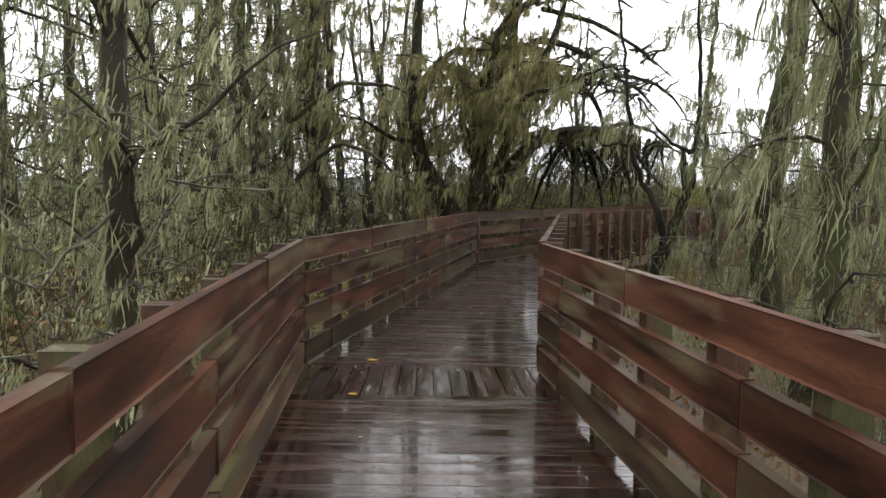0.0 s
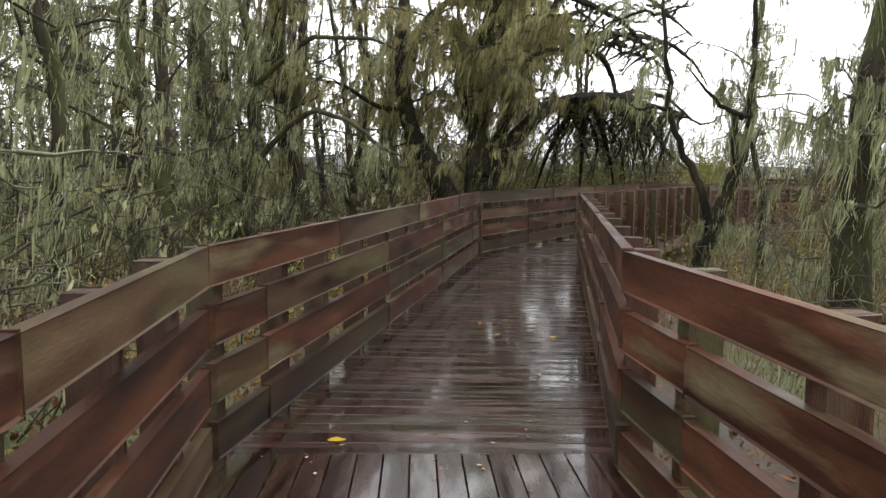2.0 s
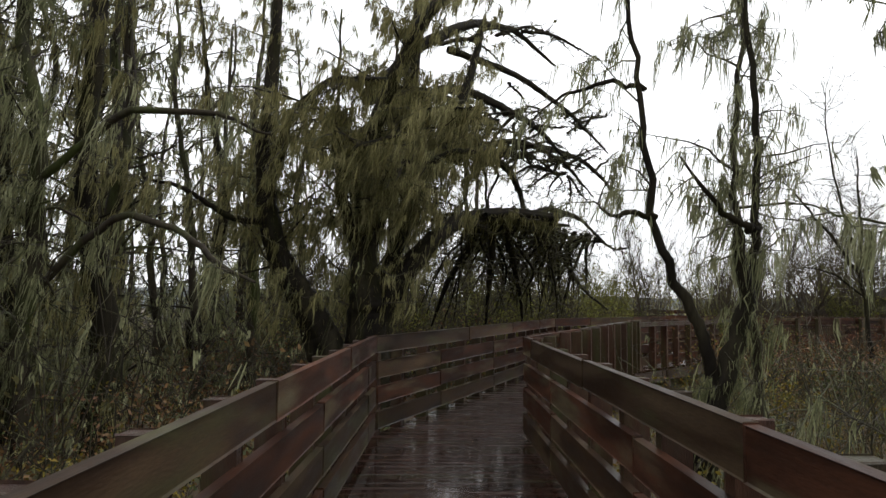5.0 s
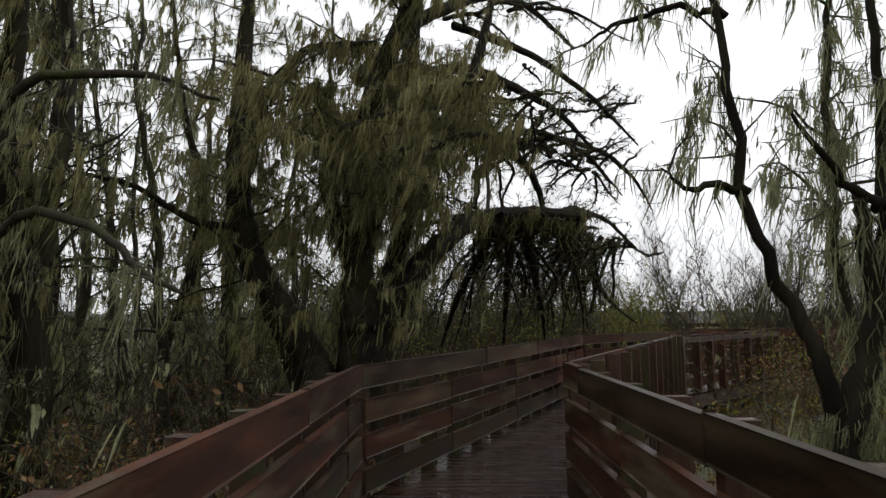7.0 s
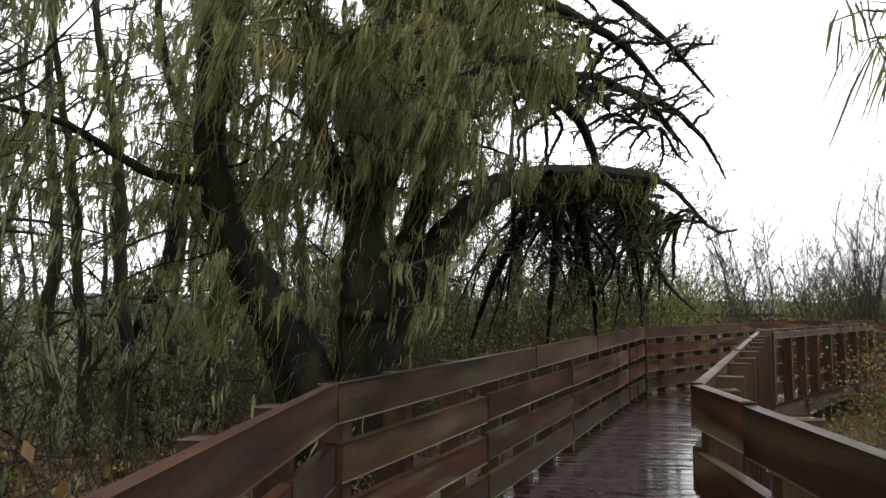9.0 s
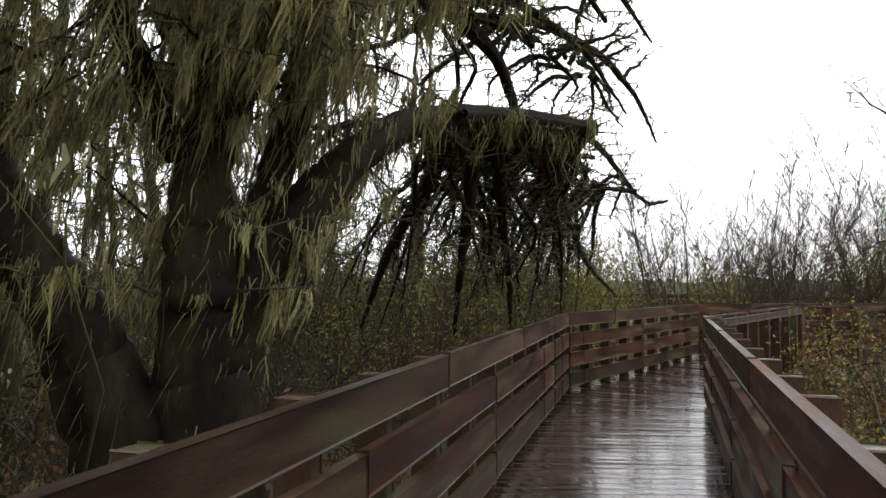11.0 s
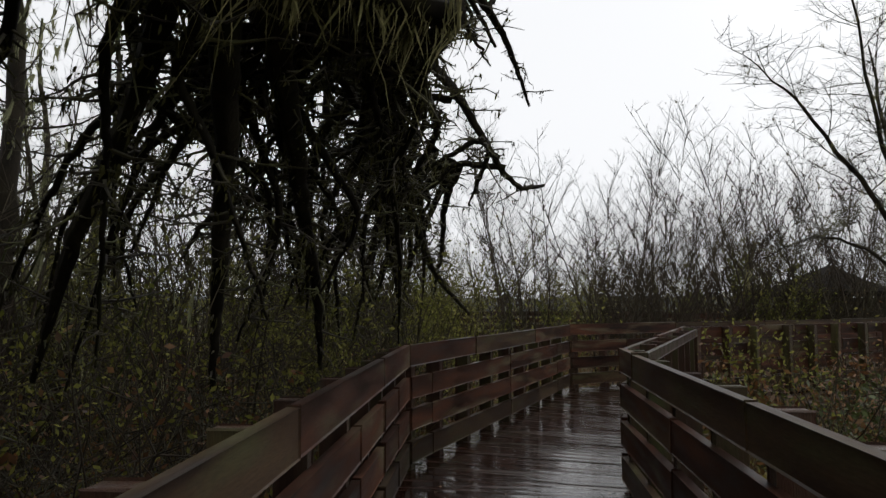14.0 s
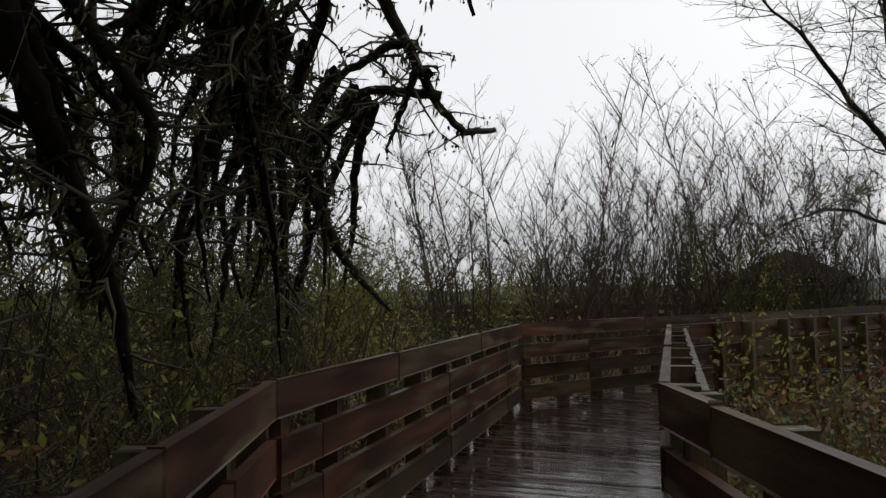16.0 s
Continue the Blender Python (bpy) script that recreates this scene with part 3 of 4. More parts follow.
BIG = [
    (local((0.92, 18.8, -0.7), (0.98, 18.75, 0.5), (0.97, 18.7, 1.1), (0.93, 18.65, 1.7), (0.9, 18.65, 2.3), (1.1, 18.7, 2.9), (1.45, 18.75, 3.9), (1.66, 18.8, 5.0), (1.85, 19.0, 6.4), (2.0, 19.4, 8.6)), [0.5, 0.38, 0.33, 0.27, 0.21, 0.19, 0.17, 0.14, 0.11, 0.04], DRAPED),
    (local((0.72, 18.75, -0.5), (0.3, 18.65, 0.6), (0.08, 18.6, 1.15), (-0.28, 18.6, 1.76), (-0.58, 18.6, 2.36), (-0.74, 18.6, 3.1), (-0.76, 18.65, 3.9), (-0.7, 18.7, 5.1), (-0.6, 18.9, 7.6)), [0.4, 0.31, 0.26, 0.2, 0.17, 0.155, 0.14, 0.11, 0.04], DRAPED),
    (local((1.05, 18.7, 0.75), (1.3, 18.65, 1.4), (1.6, 18.6, 1.92), (2.0, 18.7, 2.42), (2.6, 19.2, 2.88), (3.2, 19.7, 3.1), (3.9, 19.9, 3.18), (4.85, 19.9, 3.11)), [0.3, 0.23, 0.18, 0.15, 0.135, 0.12, 0.1, 0.085], SPIKY),
    (local((1.5, 18.8, 3.6), (1.9, 19.1, 4.0), (2.4, 19.4, 4.3), (2.8, 19.5, 4.52), (3.1, 19.5, 4.5), (3.2, 19.5, 4.1)), [0.14, 0.13, 0.12, 0.11, 0.1, 0.08], SPIKY),
    (local((1.65, 18.9, 4.9), (2.4, 19.4, 5.45), (3.0, 19.5, 5.4), (3.55, 19.55, 5.2), (4.3, 19.6, 4.85), (5.0, 19.9, 4.3)), [0.12, 0.1, 0.085, 0.07, 0.05, 0.02], SPIKY, False),
    (local((1.2, 18.78, 1.4), (1.5, 18.78, 2.5), (1.85, 18.8, 3.4), (2.3, 19.0, 4.4), (2.9, 19.4, 5.6), (3.3, 19.8, 7.0)), [0.15, 0.13, 0.12, 0.1, 0.08, 0.04], DRAPED),
    (local((0.7, 18.55, 3.3), (1.6, 19.3, 4.2), (2.6, 20.1, 4.55), (3.55, 20.84, 4.6), (4.3, 21.4, 4.3), (4.7, 21.8, 3.7), (4.8, 22.1, 3.0)), [0.16, 0.13, 0.11, 0.09, 0.07, 0.05, 0.025], SPIKY, False),
    (local((0.95, 19.0, 5.0), (1.9, 19.5, 6.2), (3.1, 20.3, 7.1), (4.3, 21.2, 7.4), (5.6, 22.2, 7.0)), [0.14, 0.11, 0.09, 0.06, 0.025], SPIKY, False),
    (local((0.8, 18.7, 3.7), (1.25, 18.1, 5.0), (1.8, 17.8, 6.2), (2.7, 18.0, 7.1), (3.8, 18.5, 7.5)), [0.15, 0.11, 0.09, 0.06, 0.03], DRAPED),
    (local((-0.7, 18.6, 2.7), (-1.3, 18.3, 2.75), (-2.0, 18.0, 3.2), (-2.9, 17.6, 3.3)), [0.06, 0.05, 0.035, 0.015], DRAPED),
    (local((-0.6, 18.5, 3.5), (-0.4, 17.7, 4.3), (0.2, 16.9, 4.7), (1.0, 16.4, 4.6)), [0.09, 0.07, 0.05, 0.03], DRAPED),
    (local((0.75, 18.5, 2.4), (0.4, 17.6, 3.2), (0.6, 16.9, 3.7), (1.2, 16.5, 3.8)), [0.12, 0.08, 0.05, 0.03], DRAPED),
    (local((0.75, 18.5, 2.8), (1.5, 17.9, 3.5), (2.3, 17.7, 3.9), (3.1, 18.0, 3.95)), [0.12, 0.08, 0.05, 0.03], DRAPED),
    (local((3.9, 19.95, 3.15), (4.6, 21.2, 3.3), (5.4, 22.5, 3.3), (6.0, 23.5, 3.1), (6.5, 24.0, 2.5), (7.5, 25.3, 1.8), (8.8, 26.6, 1.25)), [0.1, 0.085, 0.07, 0.06, 0.05, 0.04, 0.02], SPIKY, False),
    (local((4.2, 19.95, 3.15), (5.2, 21.3, 3.5), (6.4, 22.5, 3.4), (7.2, 23.1, 2.9), (7.6, 23.3, 2.75), (8.0, 23.4, 2.85)), [0.06, 0.055, 0.045, 0.035, 0.03, 0.02], SPIKY, False),
    (local((3.7, 19.95, 3.1), (4.1, 20.8, 2.7), (4.5, 21.8, 2.2), (4.9, 22.6, 1.5), (5.1, 23.1, 0.8)), [0.09, 0.075, 0.06, 0.045, 0.02], SPIKY, False),
    (local((3.5, 19.9, 3.1), (3.7, 20.7, 2.4), (3.8, 21.4, 1.6), (3.85, 21.8, 0.8)), [0.09, 0.07, 0.05, 0.02], SPIKY, False),
    (local((3.3, 19.85, 3.1), (3.2, 20.7, 2.6), (2.9, 21.5, 1.8), (2.7, 22.1, 0.9)), [0.08, 0.06, 0.05, 0.02], SPIKY, False),
    (local((4.4, 19.95, 3.15), (5.0, 21.4, 2.9), (5.7, 22.8, 2.3), (6.3, 23.9, 1.5)), [0.08, 0.065, 0.05, 0.02], SPIKY, False),
    (local((3.55, 20.84, 4.55), (5.0, 21.8, 5.0), (6.4, 22.6, 4.9), (7.3, 23.1, 4.4), (7.8, 23.4, 3.8)), [0.07, 0.06, 0.05, 0.035, 0.015], SPIKY, False),
    (local((3.2, 20.6, 4.6), (4.4, 21.0, 4.9), (5.6, 21.6, 4.6), (6.5, 22.1, 3.9)), [0.07, 0.055, 0.04, 0.015], SPIKY, False),
    (local((2.6, 20.0, 6.4), (4.2, 20.6, 6.2), (5.6, 21.2, 5.6), (6.8, 21.9, 4.9)), [0.07, 0.06, 0.045, 0.015], SPIKY, False),
]
fan_rng = random.Random(15)
for i in range(18):
    sx = 2.3 + 2.4 * i / 18
    s = (sx, 19.2 + 0.3 * min(1, (sx - 2.3) / 1.2) + 0.4 * (sx > 3.4), 2.75 + 0.35 * min(1, (sx - 2.3)))
    if i % 3 == 2:
        s = (2.0 + 0.12 * i, 19.7 + 0.07 * i, 4.5)
    out, away, drop = fan_rng.uniform(-0.3, 2.4), fan_rng.uniform(0.8, 3.4), fan_rng.uniform(0.7, 2.3)
    k1, k2, k3 = fan_rng.gauss(0, 0.16), fan_rng.gauss(0, 0.16), fan_rng.gauss(0, 0.12)
    if min(on_ground(s[0] + out * f, s[1] + away * f) for f in (0.6, 0.8, 1.0)) < 0.45:
        out = fan_rng.uniform(-1.6, -0.3)
        if min(on_ground(s[0] + out * f, s[1] + away * f) for f in (0.6, 0.8, 1.0)) < 0.3:
            drop = 0.3
    BIG.append((local(s, (s[0] + out * 0.3 + k1, s[1] + away * 0.3, s[2] + 0.1 + k3), (s[0] + out * 0.5 + k2, s[1] + away * 0.5 + k1, s[2] - drop * 0.15), (s[0] + out * 0.8 + k3, s[1] + away * 0.72 + k2, s[2] - drop * 0.45), (s[0] + out, s[1] + away, s[2] - drop)),
                [0.045, 0.038, 0.03, 0.022, 0.008], SPIKY, False))
CARRIERS = (((4.1, 20.4, 3.2), (6.3, 23.8, 2.9)), ((4.6, 20.5, 3.3), (7.3, 23.1, 2.9)), ((3.6, 20.8, 4.5), (7.2, 23.1, 4.4)), ((3.4, 20.0, 3.1), (4.6, 22.4, 2.1)))
for i in range(26):
    a, b = CARRIERS[(0, 1, 2, 0, 3)[i % 5]]
    f = fan_rng.uniform(0.05, 1.0)
    s = tuple(p + (q - p) * f for p, q in zip(a, b))
    out, away, drop = fan_rng.uniform(-1.1, 1.0), fan_rng.uniform(-0.2, 1.6), fan_rng.uniform(0.3, 1.5)
    if min(on_ground(s[0] + out * g, s[1] + away * g) for g in (0.5, 0.75, 1.0)) < 0.4:
        out, drop = -abs(out), drop * 0.35
    k1, k2 = fan_rng.gauss(0, 0.14), fan_rng.gauss(0, 0.14)
    BIG.append((local(s, (s[0] + out * 0.35 + k1, s[1] + away * 0.35, s[2] + 0.08), (s[0] + out * 0.7 + k2, s[1] + away * 0.7 + k1, s[2] - drop * 0.4), (s[0] + out, s[1] + away, s[2] - drop)),
                [0.036, 0.03, 0.022, 0.007], SPIKY, False))
for i in range(16):
    f = i / 15
    s = (1.6 + 2.9 * f, 19.3 + 2.2 * f, 4.2 + 0.4 * math.sin(f * 3.1))
    if i % 4 == 3:
        s = (1.9 + 2.6 * f, 19.5 + 1.8 * f, 6.2 + 1.2 * f)
    out, away, rise = fan_rng.uniform(0.5, 2.2), fan_rng.uniform(-0.4, 1.9), fan_rng.uniform(-0.9, 1.3)
    BIG.append((local(s, (s[0] + out * 0.4, s[1] + away * 0.3, s[2] + 0.25 + rise * 0.4), (s[0] + out * 0.8, s[1] + away * 0.75, s[2] + 0.2 + rise * 0.8), (s[0] + out * 1.1, s[1] + away, s[2] + rise * 0.8)),
                [0.04, 0.032, 0.022, 0.008], SPIKY, False))
for i in range(24):
    s = (3.0 + 1.8 * fan_rng.random(), 19.8 + 0.3 * fan_rng.random(), 3.08)
    away, drop = fan_rng.uniform(1.4, 4.2), fan_rng.uniform(0.4, 2.1)
    out = away * fan_rng.uniform(0.05, 0.62)
    if on_ground(s[0] + out, s[1] + away) < 0.25:
        out, drop = out * 0.6, drop * 0.45
    k1, k2, k3 = fan_rng.gauss(0, 0.18), fan_rng.gauss(0, 0.18), fan_rng.gauss(0, 0.12)
    BIG.append((local(s, (s[0] + out * 0.25 + k1, s[1] + away * 0.22, s[2] + 0.12 + k3), (s[0] + out * 0.5 + k2, s[1] + away * 0.48 - k1, s[2] - drop * 0.15), (s[0] + out * 0.8 - k1, s[1] + away * 0.78, s[2] - drop * 0.55 + k3), (s[0] + out, s[1] + away, s[2] - drop)),
                [0.05, 0.042, 0.034, 0.024, 0.008], SPIKY, False))
ARCS = (((2.8, 20.0, 6.4), (6.4, 21.7, 5.2)), ((3.6, 20.9, 4.6), (7.0, 22.9, 4.6)), ((3.2, 20.6, 4.7), (6.2, 21.9, 4.2)), ((2.6, 19.5, 5.5), (4.8, 19.8, 4.5)))
for i in range(34):
    a, b = ARCS[i % 4]
    f = fan_rng.random()
    s = tuple(p + (q - p) * f for p, q in zip(a, b))
    out, away, drop = fan_rng.uniform(-0.1, 1.0), fan_rng.uniform(-0.5, 0.9), fan_rng.uniform(-0.7, 0.9)
    k1, k2 = fan_rng.gauss(0, 0.12), fan_rng.gauss(0, 0.12)
    BIG.append((local(s, (s[0] + out * 0.35 + k1, s[1] + away * 0.3, s[2] + 0.1 - drop * 0.2), (s[0] + out * 0.75 + k2, s[1] + away * 0.7, s[2] - drop * 0.6), (s[0] + out, s[1] + away, s[2] - drop)),
                [0.034, 0.027, 0.02, 0.007], SPIKY, False))
for i in range(18):
    f = fan_rng.random()
    s = (5.0 + 2.4 * f, 22.3 + 2.0 * f, 3.35 - 0.2 * f)
    out, away, drop = fan_rng.uniform(-0.5, 0.9), fan_rng.uniform(0.7, 2.2), fan_rng.uniform(1.1, 2.3)
    if min(on_ground(s[0] + out * g, s[1] + away * g) for g in (0.75, 1.0)) < 0.3:
        out = -abs(out)
    k1, k2 = fan_rng.gauss(0, 0.12), fan_rng.gauss(0, 0.12)
    BIG.append((local(s, (s[0] + out * 0.3 + k1, s[1] + away * 0.4, s[2] - drop * 0.2), (s[0] + out * 0.65 + k2, s[1] + away * 0.75, s[2] - drop * 0.6), (s[0] + out, s[1] + away, s[2] - drop)),
                [0.05, 0.042, 0.03, 0.01], SPIKY, False))
for tip in ((1.6, 17.9, 3.4), (2.2, 18.6, 4.0), (1.5, 19.6, 4.4), (2.6, 19.3, 5.2), (1.9, 18.2, 5.0), (0.2, 19.4, 4.6), (2.7, 17.2, 4.5), (1.9, 17.3, 3.6), (3.2, 18.3, 4.6), (0.3, 16.8, 3.9)):
    BIG.append((local((0.85, 18.75, tip[2] - 0.9), ((0.85 + tip[0]) / 2, (18.75 + tip[1]) / 2, tip[2] + 0.1), tip), [0.09, 0.06, 0.02], DRAPED))
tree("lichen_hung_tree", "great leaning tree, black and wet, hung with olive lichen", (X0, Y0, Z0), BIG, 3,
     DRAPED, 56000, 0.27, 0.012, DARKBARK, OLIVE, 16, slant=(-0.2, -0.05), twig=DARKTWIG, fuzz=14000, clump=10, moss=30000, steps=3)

# the crooked young tree beyond the railing
CROOK = [
    ([(0, 0, 0), (-0.15, 0.0, 0.6), (0.02, 0.0, 1.05), (0.22, 0.02, 1.5), (0.4, 0.0, 2.15), (0.3, 0.0, 2.95)], [0.15, 0.13, 0.12, 0.1, 0.08, 0.04]),
    ([(0.3, 0.0, 1.75), (0.55, 0.02, 2.3), (0.6, 0.05, 3.2), (0.6, 0.05, 4.4), (0.5, 0.1, 5.4), (0.62, 0.2, 6.8)], [0.07, 0.05, 0.042, 0.036, 0.028, 0.015]),
    ([(0.05, -0.02, 1.2), (-0.05, 0.0, 1.7), (-0.2, 0.0, 2.0), (-0.45, 0.0, 2.4), (-0.62, 0.0, 2.85), (-0.68, 0.0, 3.7), (-0.76, 0.0, 4.4), (-0.88, 0.05, 5.3), (-0.95, 0.1, 6.6)], [0.075, 0.065, 0.058, 0.05, 0.044, 0.036, 0.03, 0.024, 0.014]),
    ([(-0.58, 0, 2.95), (-0.85, -0.05, 2.98), (-1.1, -0.1, 2.92), (-1.3, -0.1, 3.08)], [0.035, 0.03, 0.02, 0.008]),
    ([(-0.68, 0, 4.25), (-1.0, 0.1, 4.35), (-1.5, 0.1, 4.2), (-1.75, 0.1, 4.0)], [0.03, 0.025, 0.018, 0.008]),
    ([(0.6, 0.05, 2.9), (0.35, -0.1, 2.85), (0.0, -0.2, 3.05), (-0.5, -0.35, 3.5)], [0.045, 0.04, 0.03, 0.012]),
]
tree("crooked_tree", "slim crooked dark tree with forked stems and sparse lichen", gz(3.95, 13.0), CROOK, 11,
     [(3.0, 0.8, -0.05, 0.6, 0.1), (4.5, 0.35, -0.2, 0.8, -0.1), (5, 0.15, -0.2, 0.8, 0.0), 0.25], 3000, 0.3, 0.01, DARKBARK, LICHEN, 7, twig=DARKTWIG, fuzz=500)

# single trees of the wet wood, near the walk
tree_rng = random.Random(21)
NEAR = [(-2.0, 4.06, 7.5, 0.1, 4500), (-3.54, 9.33, 8.0, 0.1, 4500), (-5.6, 9.2, 9, 0.12, 3600), (-3.42, 10.95, 7.5, 0.1, 4500), (-3.85, 15.9, 8.5, 0.16, 4500),
        (-4.5, 11.6, 8.0, 0.09, 3600), (-6.5, 22.6, 10, 0.2, 3500), (-1.1, 21.2, 9, 0.16, 3500), (-4.4, 6.4, 8.5, 0.1, 3600), (-6.6, 13.2, 9.5, 0.13, 3000), (-3.2, 7.4, 7, 0.07, 3000),
        (3.35, 6.45, 9, 0.13, 4200), (5.1, 9.1, 9.5, 0.17, 4500), (4.95, 10.96, 9.5, 0.24, 5500), (4.3, 3.9, 8.5, 0.1, 3500), (5.4, 14.4, 8.5, 0.07, 2200), (7.2, 11.5, 9, 0.15, 4500), (5.9, 6.6, 9, 0.12, 4500)]
REACH = [([(0, 0, 2.2), (1.0, -0.8, 3.1), (1.9, -1.5, 2.85), (2.4, -2.15, 2.4), (2.75, -2.7, 2.25)], [0.05, 0.045, 0.035, 0.028, 0.012], [(2.5, 0.6, 0.0, 0.7, 0.1), (4, 0.2, 0.0, 0.8, 0), 0.2]),
         ([(0, 0, 3.6), (1.0, -0.7, 4.3), (2.0, -1.2, 4.25), (2.8, -1.4, 3.95)], [0.05, 0.045, 0.035, 0.012], [(2.5, 0.6, 0.0, 0.7, 0.1), (4, 0.2, 0.0, 0.8, 0), 0.2])]
THICK = [(5.5, 1.5, -0.06, 0.6, 0.05), (6.0, 0.45, -0.2, 0.8, 0.0), (5, 0.16, -0.2, 0.8, 0.0), 0.06]
for x, y, h, r, s in NEAR:
    tree("swamp_tree", "slender mossy tree draped with pale beard lichen in the wet wood", gz(x, y),
         [straight_trunk(h, (tree_rng.gauss(0, 0.4), tree_rng.gauss(0, 0.4)), r, tree_rng)], tree_rng.randrange(9999), THICK, int(s * (1.4 if x > 2 else 1.1)),
         0.42 if x > 2 else 0.2 if y > 8 else 0.14, 0.013 if x > 2 else 0.012, BARK, LICHEN, 8, group="trees of the wet wood", fuzz=900, clump=10 if x > 2 else 6)
tree("swamp_tree", "dark mossy tree with long lichen-crusted branches reaching towards the walk", gz(-3.3, 16.0),
     [straight_trunk(8.5, (-0.3, 0.2), 0.15, tree_rng)] + REACH, 77, THICK, 5000, 0.4, 0.013, BARK, LICHEN, 8, group="trees of the wet wood", fuzz=900)

tree("swamp_tree", "thick dark mossy tree with hanging lichen", gz(-2.75, 16.9), [straight_trunk(9.0, (-0.4, 0.3), 0.23, tree_rng)], 78, THICK, 5200, 0.4, 0.012, DARKBARK, OLIVE, 9,
     group="trees of the wet wood", fuzz=900, clump=8)

for x, y, r in ((-4.3, 17.7, 0.13), (-3.6, 20.2, 0.15), (-2.0, 22.2, 0.14), (-5.6, 15.6, 0.12)):
    tree("swamp_tree", "dark mossy tree with hanging olive lichen", gz(x, y), [straight_trunk(9.0, (tree_rng.gauss(0, 0.5), tree_rng.gauss(0, 0.4)), r, tree_rng, 0.2)], tree_rng.randrange(9999), THICK, 5000, 0.36, 0.014,
         DARKBARK, OLIVE, 8, group="trees of the wet wood", fuzz=700, clump=8)

# variants copied deeper into the wood
FARSPEC = [(5.0, 1.6, -0.08, 0.5, 0.1), (2.6, 0.6, -0.2, 0.7, 0.0), 0.06]
protos = []
for i in range(5):
    protos.append(tree("swamp_tree", "slender mossy tree draped with pale beard lichen in the wet wood", gz(-8.5 - 1.2 * i, 4 + 4.1 * i),
                       [straight_trunk(8.5 + i * 0.4, (tree_rng.gauss(0, 0.5), tree_rng.gauss(0, 0.5)), 0.08 + 0.02 * i, tree_rng)], 300 + i, FARSPEC, 1200, 0.26, 0.03, steps=2, group="trees of the wet wood"))
spots = []
while len(spots) < 62:
    x, y = tree_rng.uniform(-26, 1.5), tree_rng.uniform(2, 42)
    if x > -6.5 and y < 24.5 or x > -1.5 + (40 - y) * 0.1:
        continue
    if all((x - a) ** 2 + (y - b) ** 2 > 1.7 for a, b in spots):
        spots.append((x, y))
        copy_thing(protos[tree_rng.randrange(5)], Matrix.Translation(gz(x, y)) @ Matrix.Rotation(tree_rng.uniform(0, 6.28), 4, "Z"))
for _ in range(9):
    x, y = tree_rng.uniform(-3, 9), tree_rng.uniform(28, 42)
    copy_thing(protos[tree_rng.randrange(5)], Matrix.Translation(gz(x, y)) @ Matrix.Rotation(tree_rng.uniform(0, 6.28), 4, "Z"))
for x, y in ((-4.6, 15.0), (-5.4, 13.6), (-3.0, 17.9), (-4.4, 19.6), (-2.9, 21.6), (-6.4, 17.4), (-3.4, 18.8), (-2.0, 20.3), (-4.1, 24.0), (-5.8, 20.3), (-2.2, 23), (-3.5, 25), (-5.2, 18.2), (-5.5, 25.2), (-2.6, 26.5), (-1.5, 24.6), (-4.5, 21.4), (-0.3, 25.6), (1.0, 24.3), (2.2, 26.2), (-7.2, 18.5), (-6.2, 16), (8.6, 14.5), (9.5, 10.2), (11.2, 13.2), (8.2, 8.0), (10.8, 7.0), (13.5, 10.5), (6.5, 3.5), (9.0, 4.5), (4.2, 2.2), (12.5, 5.0), (15, 8), (5, -1.5), (7.5, 0.5)):
    copy_thing(protos[tree_rng.randrange(5)], Matrix.Translation(gz(x, y)) @ Matrix.Rotation(tree_rng.uniform(0, 6.28), 4, "Z"))


# ---- bare shrubs and small trees round the open marsh ----
def shrub(name, label, base, seed, stems, h, spread_w, r, spec, mat, leaves=0, leaf_mat=None, group=""):
    rng = np.random.default_rng(seed)
    thing = holder(name, label, "shrub", base, group)
    wood, hang = Wood(), []
    for _ in range(stems):
        a = rng.random() * 6.28
        d = np.array((math.cos(a) * spread_w, math.sin(a) * spread_w, 1.0)) * rng.uniform(0.5, 1)
        d[2] = 1.0
        hh = h * rng.uniform(0.55, 1.1)
        line = limb((math.cos(a) * 0.15, math.sin(a) * 0.15, 0), d, hh, rng, 0.07, 0.02, 0.35)
        wood.tube(line, np.linspace(r, 0.004, len(line)), 4)
        hang.append((line, r))
        spread_out(wood, wood, hang, line, r, rng, 0, spec)
    part("crown", wood.mesh("crown", mat), mat, thing)
    if leaves:
        v, q = leaf_cloud(hang, rng, leaves)
        part("leaves", mesh_of("leaves", v, q, [leaf_mat], False), leaf_mat, thing, "last leaves of the year")["kind"] = "stuff"
    return thing


def leaf_quads(sites, size, rng):
    n = len(sites)
    a = rng.normal(0, 1, (n, 3))
    a /= np.linalg.norm(a, axis=1, keepdims=True)
    b = np.cross(a, rng.normal(0, 1, (n, 3)))
    b /= np.linalg.norm(b, axis=1, keepdims=True)
    s = (size * rng.uniform(0.5, 1.4, n))[:, None]
    v = np.stack([sites - a * s, sites + b * s * 0.5, sites + a * s, sites - b * s * 0.5], 1)
    return v.reshape(-1, 3), (np.arange(n)[:, None] * 4 + np.arange(4)[None])


def leaf_cloud(hang, rng, count, size=0.03):
    lines = [h[0] for h in hang]
    pts = np.concatenate(lines)
    return leaf_quads(pts[rng.integers(0, len(pts), count)] + rng.normal(0, 0.04, (count, 3)), size, rng)


